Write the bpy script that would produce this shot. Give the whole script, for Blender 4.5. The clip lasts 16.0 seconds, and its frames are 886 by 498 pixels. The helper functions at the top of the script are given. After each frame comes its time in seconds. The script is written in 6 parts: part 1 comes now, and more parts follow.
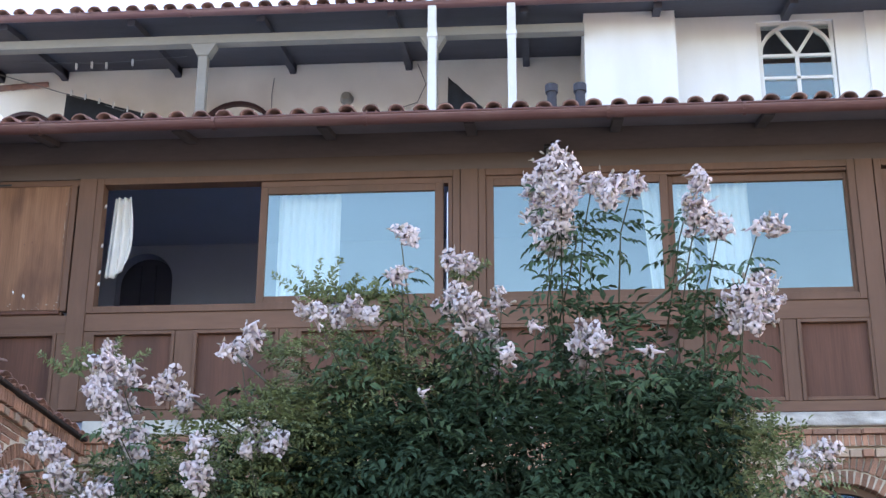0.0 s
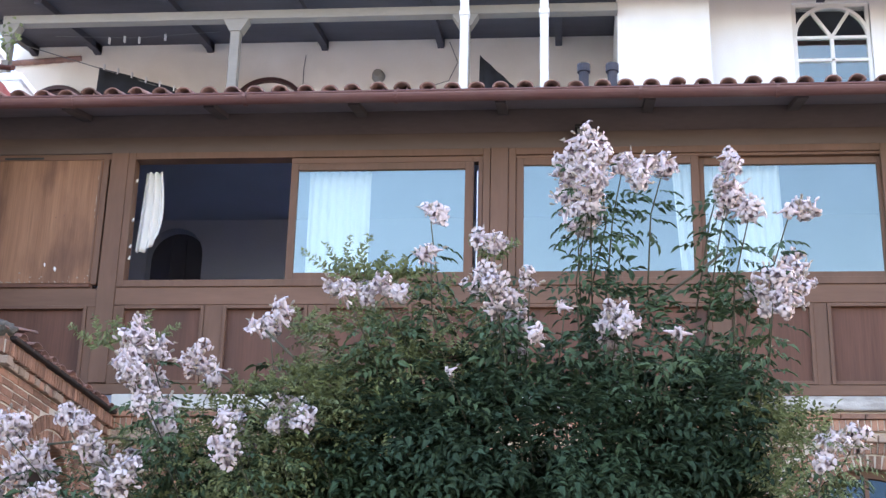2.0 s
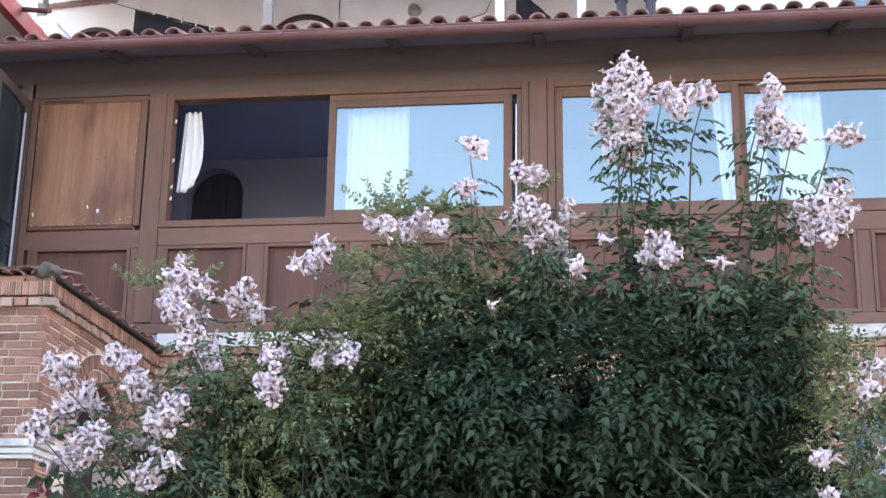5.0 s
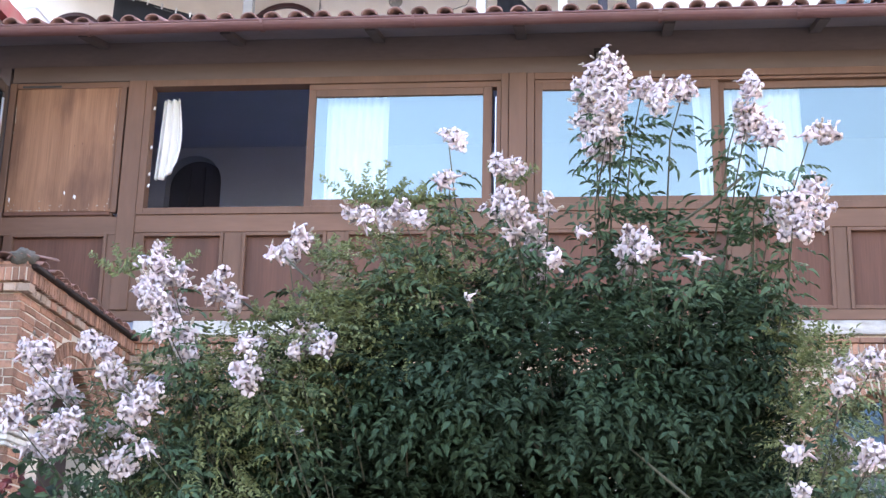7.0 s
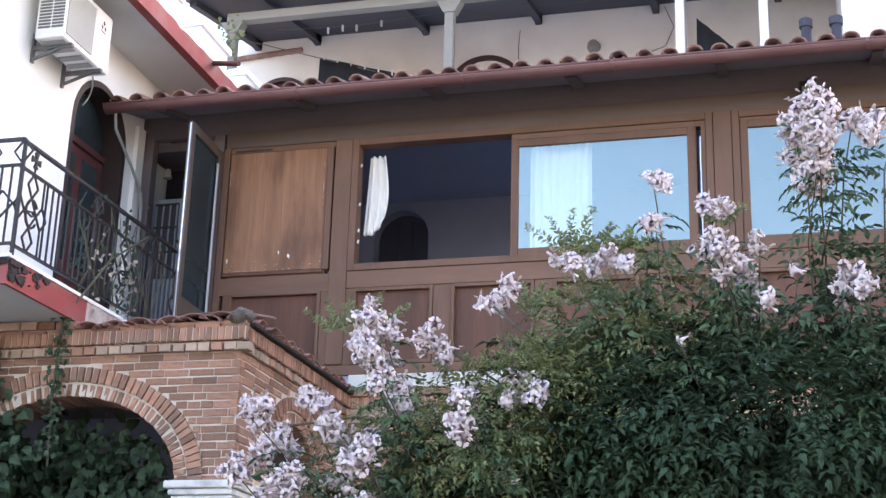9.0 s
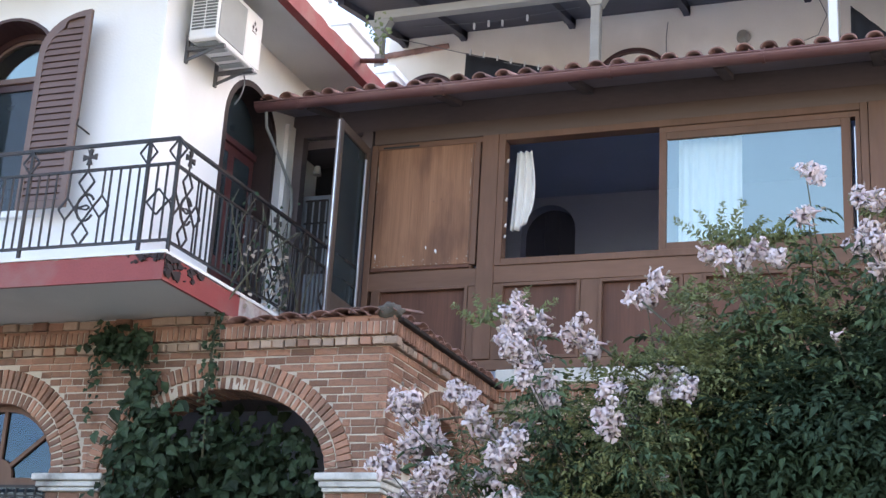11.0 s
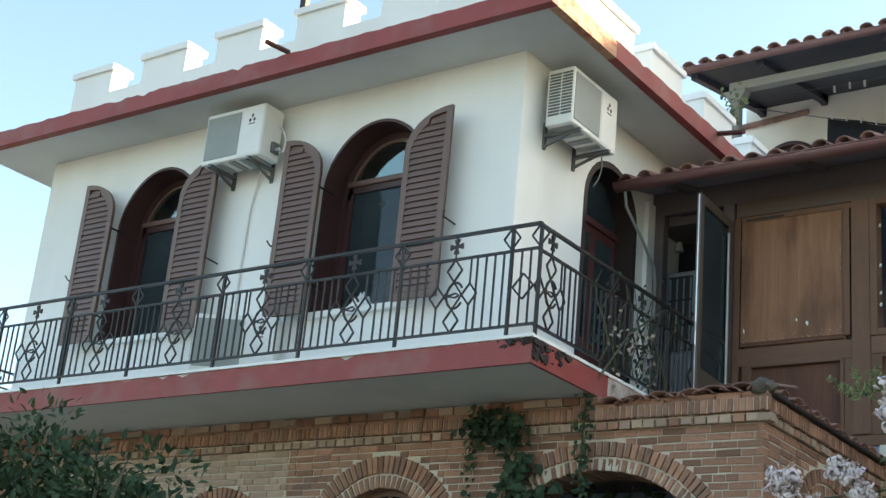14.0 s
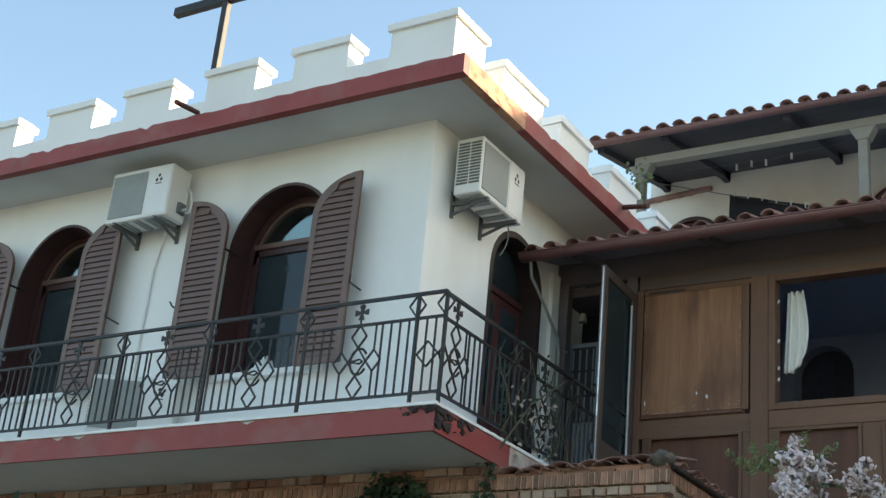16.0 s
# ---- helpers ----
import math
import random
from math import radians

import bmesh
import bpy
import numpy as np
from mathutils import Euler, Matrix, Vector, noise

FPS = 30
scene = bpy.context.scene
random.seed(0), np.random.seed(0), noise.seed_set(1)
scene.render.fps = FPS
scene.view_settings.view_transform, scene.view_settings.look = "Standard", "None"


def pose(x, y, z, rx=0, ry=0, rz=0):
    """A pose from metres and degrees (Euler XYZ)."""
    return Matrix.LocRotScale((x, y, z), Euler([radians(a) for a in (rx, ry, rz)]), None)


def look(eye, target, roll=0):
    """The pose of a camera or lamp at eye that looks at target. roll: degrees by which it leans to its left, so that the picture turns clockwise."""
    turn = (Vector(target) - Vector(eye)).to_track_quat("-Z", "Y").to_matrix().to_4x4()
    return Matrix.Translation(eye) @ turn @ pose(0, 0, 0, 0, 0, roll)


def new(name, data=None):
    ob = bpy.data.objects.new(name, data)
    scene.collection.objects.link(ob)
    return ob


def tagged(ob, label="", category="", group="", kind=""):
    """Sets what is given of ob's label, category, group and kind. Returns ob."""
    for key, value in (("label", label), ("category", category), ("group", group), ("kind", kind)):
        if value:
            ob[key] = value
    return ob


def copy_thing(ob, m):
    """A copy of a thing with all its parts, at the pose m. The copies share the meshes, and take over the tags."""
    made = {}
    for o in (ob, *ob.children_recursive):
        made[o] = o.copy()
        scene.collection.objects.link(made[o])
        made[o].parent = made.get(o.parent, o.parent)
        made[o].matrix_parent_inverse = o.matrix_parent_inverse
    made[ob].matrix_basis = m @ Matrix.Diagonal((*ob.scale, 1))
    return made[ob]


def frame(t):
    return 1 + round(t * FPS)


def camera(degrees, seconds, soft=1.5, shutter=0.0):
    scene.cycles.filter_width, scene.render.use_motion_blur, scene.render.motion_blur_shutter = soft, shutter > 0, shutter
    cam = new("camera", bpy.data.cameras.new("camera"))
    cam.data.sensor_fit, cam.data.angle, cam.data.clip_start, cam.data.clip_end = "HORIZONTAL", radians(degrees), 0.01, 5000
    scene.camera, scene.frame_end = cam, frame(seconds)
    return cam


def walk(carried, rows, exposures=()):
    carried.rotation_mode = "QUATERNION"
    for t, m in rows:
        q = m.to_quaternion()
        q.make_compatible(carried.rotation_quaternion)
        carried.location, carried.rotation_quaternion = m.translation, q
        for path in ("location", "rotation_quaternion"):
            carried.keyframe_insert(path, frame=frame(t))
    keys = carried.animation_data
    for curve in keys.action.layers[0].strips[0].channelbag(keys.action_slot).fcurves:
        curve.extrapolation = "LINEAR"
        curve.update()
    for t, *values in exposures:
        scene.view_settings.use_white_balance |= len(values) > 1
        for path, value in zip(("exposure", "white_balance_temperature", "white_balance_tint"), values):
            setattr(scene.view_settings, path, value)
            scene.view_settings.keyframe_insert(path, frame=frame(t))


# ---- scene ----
# ---- camera and walk ----
EYE = (0.0, 0.0, 1.6)
cam = camera(34.78, 16.0, soft=1.45)
# seconds, heading to the right, tilt up, lean
TURNS = [
    (0.0, -4.273, 20.457, 0.222), (0.5, -4.259, 19.773, 0.979), (1.0, -4.702, 19.763, 0.810), (1.5, -5.361, 19.554, 1.102),
    (2.0, -5.522, 19.570, 1.448), (2.5, -6.942, 19.156, 1.644), (3.0, -8.285, 18.670, 1.622), (3.5, -7.911, 17.275, 1.592),
    (3.7, -6.996, 17.823, 0.941), (5.8, -7.858, 16.449, 0.626), (6.0, -8.542, 16.598, 0.491), (6.5, -7.819, 16.731, 0.680),
    (7.0, -6.238, 16.560, 1.372), (7.5, -7.450, 17.616, 1.934), (8.0, -9.655, 19.692, 3.467), (8.5, -12.433, 18.843, 1.633),
    (9.0, -15.075, 18.267, 1.678), (9.2, -16.421, 18.358, 1.249), (11.3, -22.192, 17.527, 3.712), (11.5, -22.895, 16.851, 3.759),
    (12.0, -25.752, 17.417, 4.071), (12.5, -27.721, 19.198, 3.771), (13.0, -31.051, 20.120, 4.336), (13.5, -34.621, 21.257, 4.909),
]
TURNS += [
    (14.0, -37.001, 19.863, 5.551), (14.5, -38.882, 20.062, 6.091), (15.0, -38.242, 21.526, 6.312), (15.5, -37.419, 22.653, 6.952),
    (16.0, -33.217, 22.919, 5.653),
]
walk(cam, [(t, pose(*EYE, 90 + p, 0, -h) @ pose(0, 0, 0, 0, 0, r)) for t, h, p, r in TURNS],
     exposures=[(0.0, 2.38, 6600, 20), (2.0, 2.63, 6800, 24), (3.5, 2.70, 6900, 29), (7.0, 3.05, 6800, 27), (9.0, 2.70, 6800, 25), (12.5, 2.35, 6800, 16), (13.0, 2.42, 6900, 12), (13.5, 2.0, 7000, 6), (14.5, 1.65, 7100, 2), (16.0, 1.4, 6950, 2)])

# ---- world and sun ----
SUN_EL, SUN_AZ = 20.0, 48.0
world = bpy.data.worlds.new("sky")
scene.world = world
world.use_nodes = True
wn = world.node_tree
sky = wn.nodes.new("ShaderNodeTexSky")
sky.sky_type, sky.sun_disc = "NISHITA", False
sky.sun_elevation, sky.sun_rotation = radians(SUN_EL), radians(SUN_AZ)
sky.air_density, sky.dust_density, sky.ozone_density = 1.0, 1.5, 1.0
wn.nodes["Background"].inputs[1].default_value = 0.15
wn.links.new(sky.outputs[0], wn.nodes["Background"].inputs[0])
sun = new("sun", bpy.data.lights.new("sun", "SUN"))
sun.data.energy, sun.data.angle, sun.data.color = 5.0, radians(0.6), (1.0, 0.84, 0.64)
sd = Vector((math.sin(radians(SUN_AZ)) * math.cos(radians(SUN_EL)), math.cos(radians(SUN_AZ)) * math.cos(radians(SUN_EL)), math.sin(radians(SUN_EL))))
sun.matrix_world = look(tuple(sd * 60), (0, 0, 0))


# ---- materials ----
def mat(name, col, rough=0.6, metal=0.0, var=0.12, scale=3.0, fine=60.0, bump=0.15, stain=None, stain_scale=1.2, stain_amt=0.5,
        rand=0.0, stretch=(1, 1, 1), stain_stretch=(1, 1, 1), spec=0.5, island=0.0, trans=0.0):
    m = bpy.data.materials.new(name)
    m.use_nodes = True
    n, l = m.node_tree.nodes, m.node_tree.links
    b = n["Principled BSDF"]
    b.inputs["Roughness"].default_value, b.inputs["Metallic"].default_value = rough, metal
    b.inputs["Specular IOR Level"].default_value = spec
    tc = n.new("ShaderNodeTexCoord")
    mp = n.new("ShaderNodeMapping")
    mp.inputs["Scale"].default_value = stretch
    l.new(tc.outputs["Object"], mp.inputs[0])
    def nz(s, detail, src=mp):
        t = n.new("ShaderNodeTexNoise")
        t.inputs["Scale"].default_value, t.inputs["Detail"].default_value = s, detail
        l.new(src.outputs[0], t.inputs["Vector"])
        return t
    a, f = nz(scale, 5), nz(fine, 3)
    def mth(op, x, y):
        k = n.new("ShaderNodeMath")
        k.operation = op
        for i, q in enumerate((x, y)):
            if isinstance(q, (int, float)):
                k.inputs[i].default_value = q
            else:
                l.new(q, k.inputs[i])
        return k.outputs[0]
    v = mth("ADD", mth("MULTIPLY", mth("SUBTRACT", a.outputs[0], 0.5), var * 3), mth("MULTIPLY", mth("SUBTRACT", f.outputs[0], 0.5), var * 1.6))
    if rand:
        oi = n.new("ShaderNodeObjectInfo")
        v = mth("ADD", v, mth("MULTIPLY", mth("SUBTRACT", oi.outputs["Random"], 0.5), rand * 2))
    if island:
        ge = n.new("ShaderNodeNewGeometry")
        v = mth("ADD", v, mth("MULTIPLY", mth("SUBTRACT", ge.outputs["Random Per Island"], 0.5), island * 2))
    mul = mth("MAXIMUM", mth("ADD", v, 1.0), 0.05)
    mix = n.new("ShaderNodeMix")
    mix.data_type, mix.blend_type = "RGBA", "MULTIPLY"
    mix.inputs["Factor"].default_value = 1.0
    mix.inputs[6].default_value = (*col, 1)
    l.new(mul, mix.inputs[7])
    out = mix.outputs[2]
    if stain:
        m2 = n.new("ShaderNodeMapping")
        m2.inputs["Scale"].default_value = stain_stretch
        l.new(tc.outputs["Object"], m2.inputs[0])
        s = nz(stain_scale, 6, m2)
        r = n.new("ShaderNodeValToRGB")
        r.color_ramp.elements[0].position, r.color_ramp.elements[1].position = 0.48, 0.72
        l.new(s.outputs[0], r.inputs[0])
        mx = n.new("ShaderNodeMix")
        mx.data_type = "RGBA"
        l.new(mth("MULTIPLY", r.outputs[0], stain_amt), mx.inputs["Factor"])
        l.new(out, mx.inputs[6])
        mx.inputs[7].default_value = (*stain, 1)
        out = mx.outputs[2]
    l.new(out, b.inputs["Base Color"])
    if trans:
        b.inputs["Subsurface Weight"].default_value = trans
        b.inputs["Subsurface Radius"].default_value = (0.01, 0.01, 0.005)
    if bump:
        bu = n.new("ShaderNodeBump")
        bu.inputs["Strength"].default_value, bu.inputs["Distance"].default_value = bump, 0.01
        l.new(f.outputs[0], bu.inputs["Height"])
        l.new(bu.outputs[0], b.inputs["Normal"])
    return m


def glass_mat(name, tint, mirror):
    m = bpy.data.materials.new(name)
    m.use_nodes = True
    n, l = m.node_tree.nodes, m.node_tree.links
    n.remove(n["Principled BSDF"])
    tr, gl, mx = n.new("ShaderNodeBsdfTransparent"), n.new("ShaderNodeBsdfGlossy"), n.new("ShaderNodeMixShader")
    tr.inputs[0].default_value = (*tint, 1)
    gl.inputs["Roughness"].default_value = 0.01
    gl.inputs["Color"].default_value = (0.95, 0.98, 1.0, 1)
    mx.inputs[0].default_value = mirror
    l.new(tr.outputs[0], mx.inputs[1])
    l.new(gl.outputs[0], mx.inputs[2])
    l.new(mx.outputs[0], n["Material Output"].inputs[0])
    return m


PLASTER = mat("white_plaster", (0.80, 0.81, 0.80), 0.85, var=0.03, scale=1.2, fine=45, bump=0.25, stain=(0.62, 0.61, 0.57), stain_scale=0.9, stain_amt=0.35, stain_stretch=(1.5, 1.5, 0.35))
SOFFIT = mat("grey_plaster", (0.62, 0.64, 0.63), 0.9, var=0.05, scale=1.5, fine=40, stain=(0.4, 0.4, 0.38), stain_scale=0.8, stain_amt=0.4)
CREAM = mat("cream_plaster", (0.83, 0.79, 0.72), 0.9, var=0.05, scale=1.0, fine=40, stain=(0.5, 0.45, 0.38), stain_scale=0.6, stain_amt=0.45)
RED = mat("red_paint", (0.27, 0.052, 0.05), 0.65, var=0.16, scale=3, fine=50, bump=0.3, stain=(0.25, 0.14, 0.12), stain_scale=2.6, stain_amt=0.6)
TIMBER = mat("stained_timber", (0.165, 0.092, 0.063), 0.62, var=0.2, scale=4, fine=30, stretch=(1, 1, 0.15), stain=(0.12, 0.075, 0.05), stain_scale=1.5, stain_amt=0.5, bump=0.12, spec=0.25)
TIMBER_H = mat("stained_timber_rail", (0.18, 0.1, 0.068), 0.62, var=0.2, scale=4, fine=30, stretch=(0.15, 1, 1), stain=(0.13, 0.08, 0.055), stain_scale=1.5, stain_amt=0.5, bump=0.12, spec=0.25)
PANEL = mat("dark_panel_wood", (0.135, 0.063, 0.043), 0.62, var=0.34, scale=3, fine=35, stretch=(2.2, 1, 0.1), stain=(0.075, 0.042, 0.033), stain_scale=1.6, stain_amt=0.8, stain_stretch=(1.6, 1, 0.3), bump=0.1, spec=0.25)
PLY = mat("weathered_plywood", (0.30, 0.155, 0.09), 0.62, var=0.42, scale=2.6, fine=30, stretch=(3.4, 1, 0.09), stain=(0.085, 0.042, 0.032), stain_scale=2.2, stain_amt=0.75, stain_stretch=(1.6, 1, 0.5), bump=0.15, spec=0.25)
SOFFITWOOD = mat("grey_violet_soffit_boards", (0.215, 0.195, 0.225), 0.75, var=0.2, scale=2, fine=30, stretch=(0.3, 1, 1), stain=(0.13, 0.11, 0.125), stain_scale=1.1, stain_amt=0.6)
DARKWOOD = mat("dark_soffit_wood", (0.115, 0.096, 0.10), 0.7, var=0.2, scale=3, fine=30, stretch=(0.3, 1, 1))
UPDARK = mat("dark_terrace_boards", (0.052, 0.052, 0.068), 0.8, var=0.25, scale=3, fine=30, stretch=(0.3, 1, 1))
# near-black: the shade of the arch recesses is put into this wood
DOORSHADE = mat("door_wood_in_arch_shade", (0.03, 0.017, 0.016), 0.6, var=0.2, scale=4, fine=30)
GREYWOOD = mat("grey_beam_wood", (0.25, 0.23, 0.2), 0.8, var=0.12, scale=3, fine=30, stretch=(0.3, 1, 1), stain=(0.28, 0.25, 0.2), stain_amt=0.5)
DOORWOOD = mat("red_brown_joinery", (0.055, 0.022, 0.022), 0.5, var=0.15, scale=4, fine=30, stretch=(1, 1, 0.2))
SHUTTER = mat("brown_shutter_paint", (0.135, 0.08, 0.064), 0.5, var=0.12, scale=5, fine=40, stain=(0.17, 0.11, 0.09), stain_amt=0.4)
BRICK = mat("old_brick", (0.40, 0.21, 0.14), 0.9, var=0.2, scale=16, fine=90, bump=0.7, rand=0.34, island=0.3, stain=(0.21, 0.135, 0.105), stain_scale=2.6, stain_amt=0.7)
BRICK_PALE = mat("pale_brick", (0.42, 0.305, 0.23), 0.9, var=0.18, scale=14, fine=90, bump=0.7, rand=0.22, island=0.2, stain=(0.34, 0.24, 0.18), stain_scale=2.0, stain_amt=0.5)
MORTAR = mat("lime_mortar", (0.57, 0.50, 0.41), 0.95, var=0.12, scale=9, fine=90, bump=0.5, stain=(0.4, 0.34, 0.28), stain_scale=2.0, stain_amt=0.5)
STONE = mat("painted_stone", (0.62, 0.61, 0.57), 0.8, var=0.14, scale=5, fine=60, stain=(0.13, 0.12, 0.11), stain_scale=4.5, stain_amt=0.9)
TILE = mat("terracotta_tile", (0.265, 0.15, 0.125), 0.85, var=0.2, scale=6, fine=70, bump=0.4, rand=0.25, island=0.25, stain=(0.15, 0.12, 0.1), stain_scale=3, stain_amt=0.6)
GUTTER = mat("brown_gutter_metal", (0.17, 0.082, 0.08), 0.4, 0.2, var=0.08, scale=4, fine=40, bump=0.05, stain=(0.23, 0.15, 0.14), stain_scale=2.5, stain_amt=0.4)
IRON = mat("black_iron", (0.022, 0.022, 0.024), 0.5, 0.4, var=0.2, scale=10, fine=80, bump=0.2, stain=(0.07, 0.035, 0.025), stain_scale=5, stain_amt=0.4)
# peeled scabs, and the painted shade below the coping tiles
SCAB_SHADE = mat("black_scab_and_tile_shade", (0.03, 0.022, 0.022), 0.9, var=0.3, scale=20, fine=90)
RUST = mat("rusty_steel", (0.12, 0.05, 0.04), 0.8, 0.3, var=0.25, scale=9, fine=70)
WHITEMETAL = mat("white_enamel", (0.72, 0.72, 0.70), 0.35, var=0.03, scale=3, fine=30, bump=0.02, stain=(0.55, 0.53, 0.5), stain_scale=2, stain_amt=0.3)
SLOT = mat("dark_slot", (0.13, 0.135, 0.13), 0.7, var=0.1)
GREYMETAL = mat("grey_metal", (0.15, 0.155, 0.16), 0.5, 0.5, var=0.1, scale=6, fine=50, bump=0.1)
ALU = mat("bright_aluminium", (0.68, 0.69, 0.70), 0.3, 0.7, var=0.05, scale=6, fine=50, bump=0.02)
BLACK = mat("black_plastic", (0.02, 0.02, 0.022), 0.5, var=0.1)
GRILLE = mat("grey_grille", (0.26, 0.28, 0.27), 0.6, var=0.06, scale=9, fine=120, bump=0.1)
CURTAIN = mat("white_curtain", (0.80, 0.80, 0.77), 0.9, var=0.04, scale=4, fine=90, bump=0.1)
# real black cloth, and also the black that stands for unlit depth
BLACKCLOTH_SHADE = mat("black_cloth_and_shade", (0.012, 0.013, 0.018), 0.95, var=0.2, scale=8, fine=90)
# paint lightened and blued to carry the haze over the dark rooms
INTERIOR = mat("room_paint_with_haze", (0.36, 0.42, 0.56), 0.9, var=0.08, scale=1.5)
BLUEDOOR = mat("grey_blue_paint", (0.19, 0.22, 0.25), 0.5, var=0.1, scale=4)
GROUND = mat("dusty_ground", (0.22, 0.19, 0.15), 0.95, var=0.2, scale=0.8, fine=20, stain=(0.12, 0.13, 0.07), stain_scale=0.4, stain_amt=0.6)
LEAF = mat("shrub_leaf", (0.034, 0.060, 0.035), 0.65, var=0.2, scale=2.5, fine=30, island=0.38, bump=0.0, spec=0.12, stain=(0.044, 0.08, 0.03), stain_scale=1.6, stain_amt=0.5)
LEAF_MID = mat("summer_leaf", (0.058, 0.098, 0.055), 0.65, var=0.2, scale=2.5, fine=30, island=0.45, bump=0.0, spec=0.15, stain=(0.085, 0.12, 0.05), stain_scale=1.8, stain_amt=0.6)
LEAF_PALE = mat("young_leaf", (0.135, 0.16, 0.06), 0.6, var=0.15, scale=3, fine=30, island=0.4, bump=0.0)
LEAF_DARK = mat("ivy_leaf", (0.028, 0.05, 0.026), 0.55, spec=0.2, var=0.15, scale=3, fine=30, island=0.45, bump=0.0)
PETAL = mat("pale_pink_petal", (0.68, 0.59, 0.595), 0.6, var=0.05, scale=20, fine=60, island=0.1, bump=0.0, spec=0.2, stain=(0.55, 0.42, 0.45), stain_scale=14, stain_amt=0.5)
THROAT = mat("dusky_pink_throat", (0.58, 0.46, 0.50), 0.7, var=0.1, scale=20, fine=60, island=0.2, bump=0.0, spec=0.2)
REDLEAF = mat("red_bract", (0.13, 0.014, 0.014), 0.5, var=0.15, island=0.3, bump=0.0)
BUD = mat("dry_bud", (0.36, 0.30, 0.24), 0.7, var=0.15, island=0.3, bump=0.0)
STEM = mat("woody_stem", (0.07, 0.07, 0.042), 0.8, var=0.2, scale=10, fine=60)
PANE = glass_mat("window_glass", (0.88, 0.92, 0.94), 0.15)
PANE.node_tree.nodes["Glossy BSDF"].inputs["Color"].default_value = (0.80, 0.94, 0.84, 1)
PANE_DARK = glass_mat("dark_window_glass", (0.12, 0.15, 0.17), 0.035)
nodes, links = PANE_DARK.node_tree.nodes, PANE_DARK.node_tree.links
# teal diffuse film over the glass, uneven by noise
teal_film, film_mix, film_noise = nodes.new("ShaderNodeBsdfDiffuse"), nodes.new("ShaderNodeMixShader"), nodes.new("ShaderNodeTexNoise")
teal_film.inputs["Color"].default_value = (0.16, 0.22, 0.25, 1)
film_noise.inputs["Scale"].default_value = 3.0
film_amount = nodes.new("ShaderNodeMapRange")
film_amount.inputs["To Min"].default_value, film_amount.inputs["To Max"].default_value = 0.04, 0.3
links.new(film_noise.outputs[0], film_amount.inputs["Value"])
links.new(film_amount.outputs[0], film_mix.inputs[0])
links.new(nodes["Mix Shader"].outputs[0], film_mix.inputs[1])
links.new(teal_film.outputs[0], film_mix.inputs[2])
links.new(film_mix.outputs[0], nodes["Material Output"].inputs[0])
# deep blue of the reflected sky is put into the glass colours
PANE_BLUE = glass_mat("sky_reflection_blue_glass", (0.2, 0.3, 0.42), 0.06)
PANE_BLUE.node_tree.nodes["Glossy BSDF"].inputs["Color"].default_value = (0.42, 0.62, 0.80, 1)


# ---- mesh helpers ----
def thing(name, at, label, category, group="", kind=""):
    ob = new(name)
    ob.empty_display_size = 0.1
    ob.location = at
    return tagged(ob, label, category, group, kind)


def part(name, bm, material, parent=None, label="", smooth=False):
    me = bpy.data.meshes.new(name)
    if isinstance(bm, tuple):
        me.from_pydata(bm[0], [], bm[1])
    else:
        bmesh.ops.recalc_face_normals(bm, faces=bm.faces)
        bm.to_mesh(me)
        bm.free()
    for q in (material if isinstance(material, (list, tuple)) else [material]):
        me.materials.append(q)
    if smooth:
        me.polygons.foreach_set("use_smooth", [True] * len(me.polygons))
    ob = new(name, me)
    if parent:
        hook(ob, parent)
    if label:
        ob["label"] = label
    return ob


def hook(ob, parent):
    ob.parent = parent
    m, p = Matrix.Identity(4), parent
    while p:
        m = p.matrix_basis @ m if p.parent is None else p.matrix_parent_inverse @ p.matrix_basis @ m
        p = p.parent
    ob.matrix_parent_inverse = m.inverted()


def hexa(bm, lo, hi):
    """Eight corners: four below, four above, both the same way round."""
    a = [bm.verts.new(p) for p in lo]
    b = [bm.verts.new(p) for p in hi]
    bm.faces.new(a[::-1])
    bm.faces.new(b)
    for i in range(4):
        j = (i + 1) % 4
        bm.faces.new((a[i], a[j], b[j], b[i]))


def box(bm, x0, x1, y0, y1, z0, z1, bev=0.0):
    if bev <= 0:
        hexa(bm, [(x0, y0, z0), (x1, y0, z0), (x1, y1, z0), (x0, y1, z0)], [(x0, y0, z1), (x1, y0, z1), (x1, y1, z1), (x0, y1, z1)])
        return bm
    t = bmesh.new()
    hexa(t, [(x0, y0, z0), (x1, y0, z0), (x1, y1, z0), (x0, y1, z0)], [(x0, y0, z1), (x1, y0, z1), (x1, y1, z1), (x0, y1, z1)])
    bmesh.ops.bevel(t, geom=list(t.edges), offset=bev, segments=2, affect="EDGES", profile=0.5)
    join(bm, t)
    return bm


def join(bm, other, m=None):
    vs = [bm.verts.new((m @ v.co) if m else v.co) for v in other.verts]
    other.verts.index_update()
    for f in other.faces:
        bm.faces.new([vs[v.index] for v in f.verts])
    other.free()


def boxed(*dims, bev=0.0):
    return box(bmesh.new(), *dims, bev=bev)


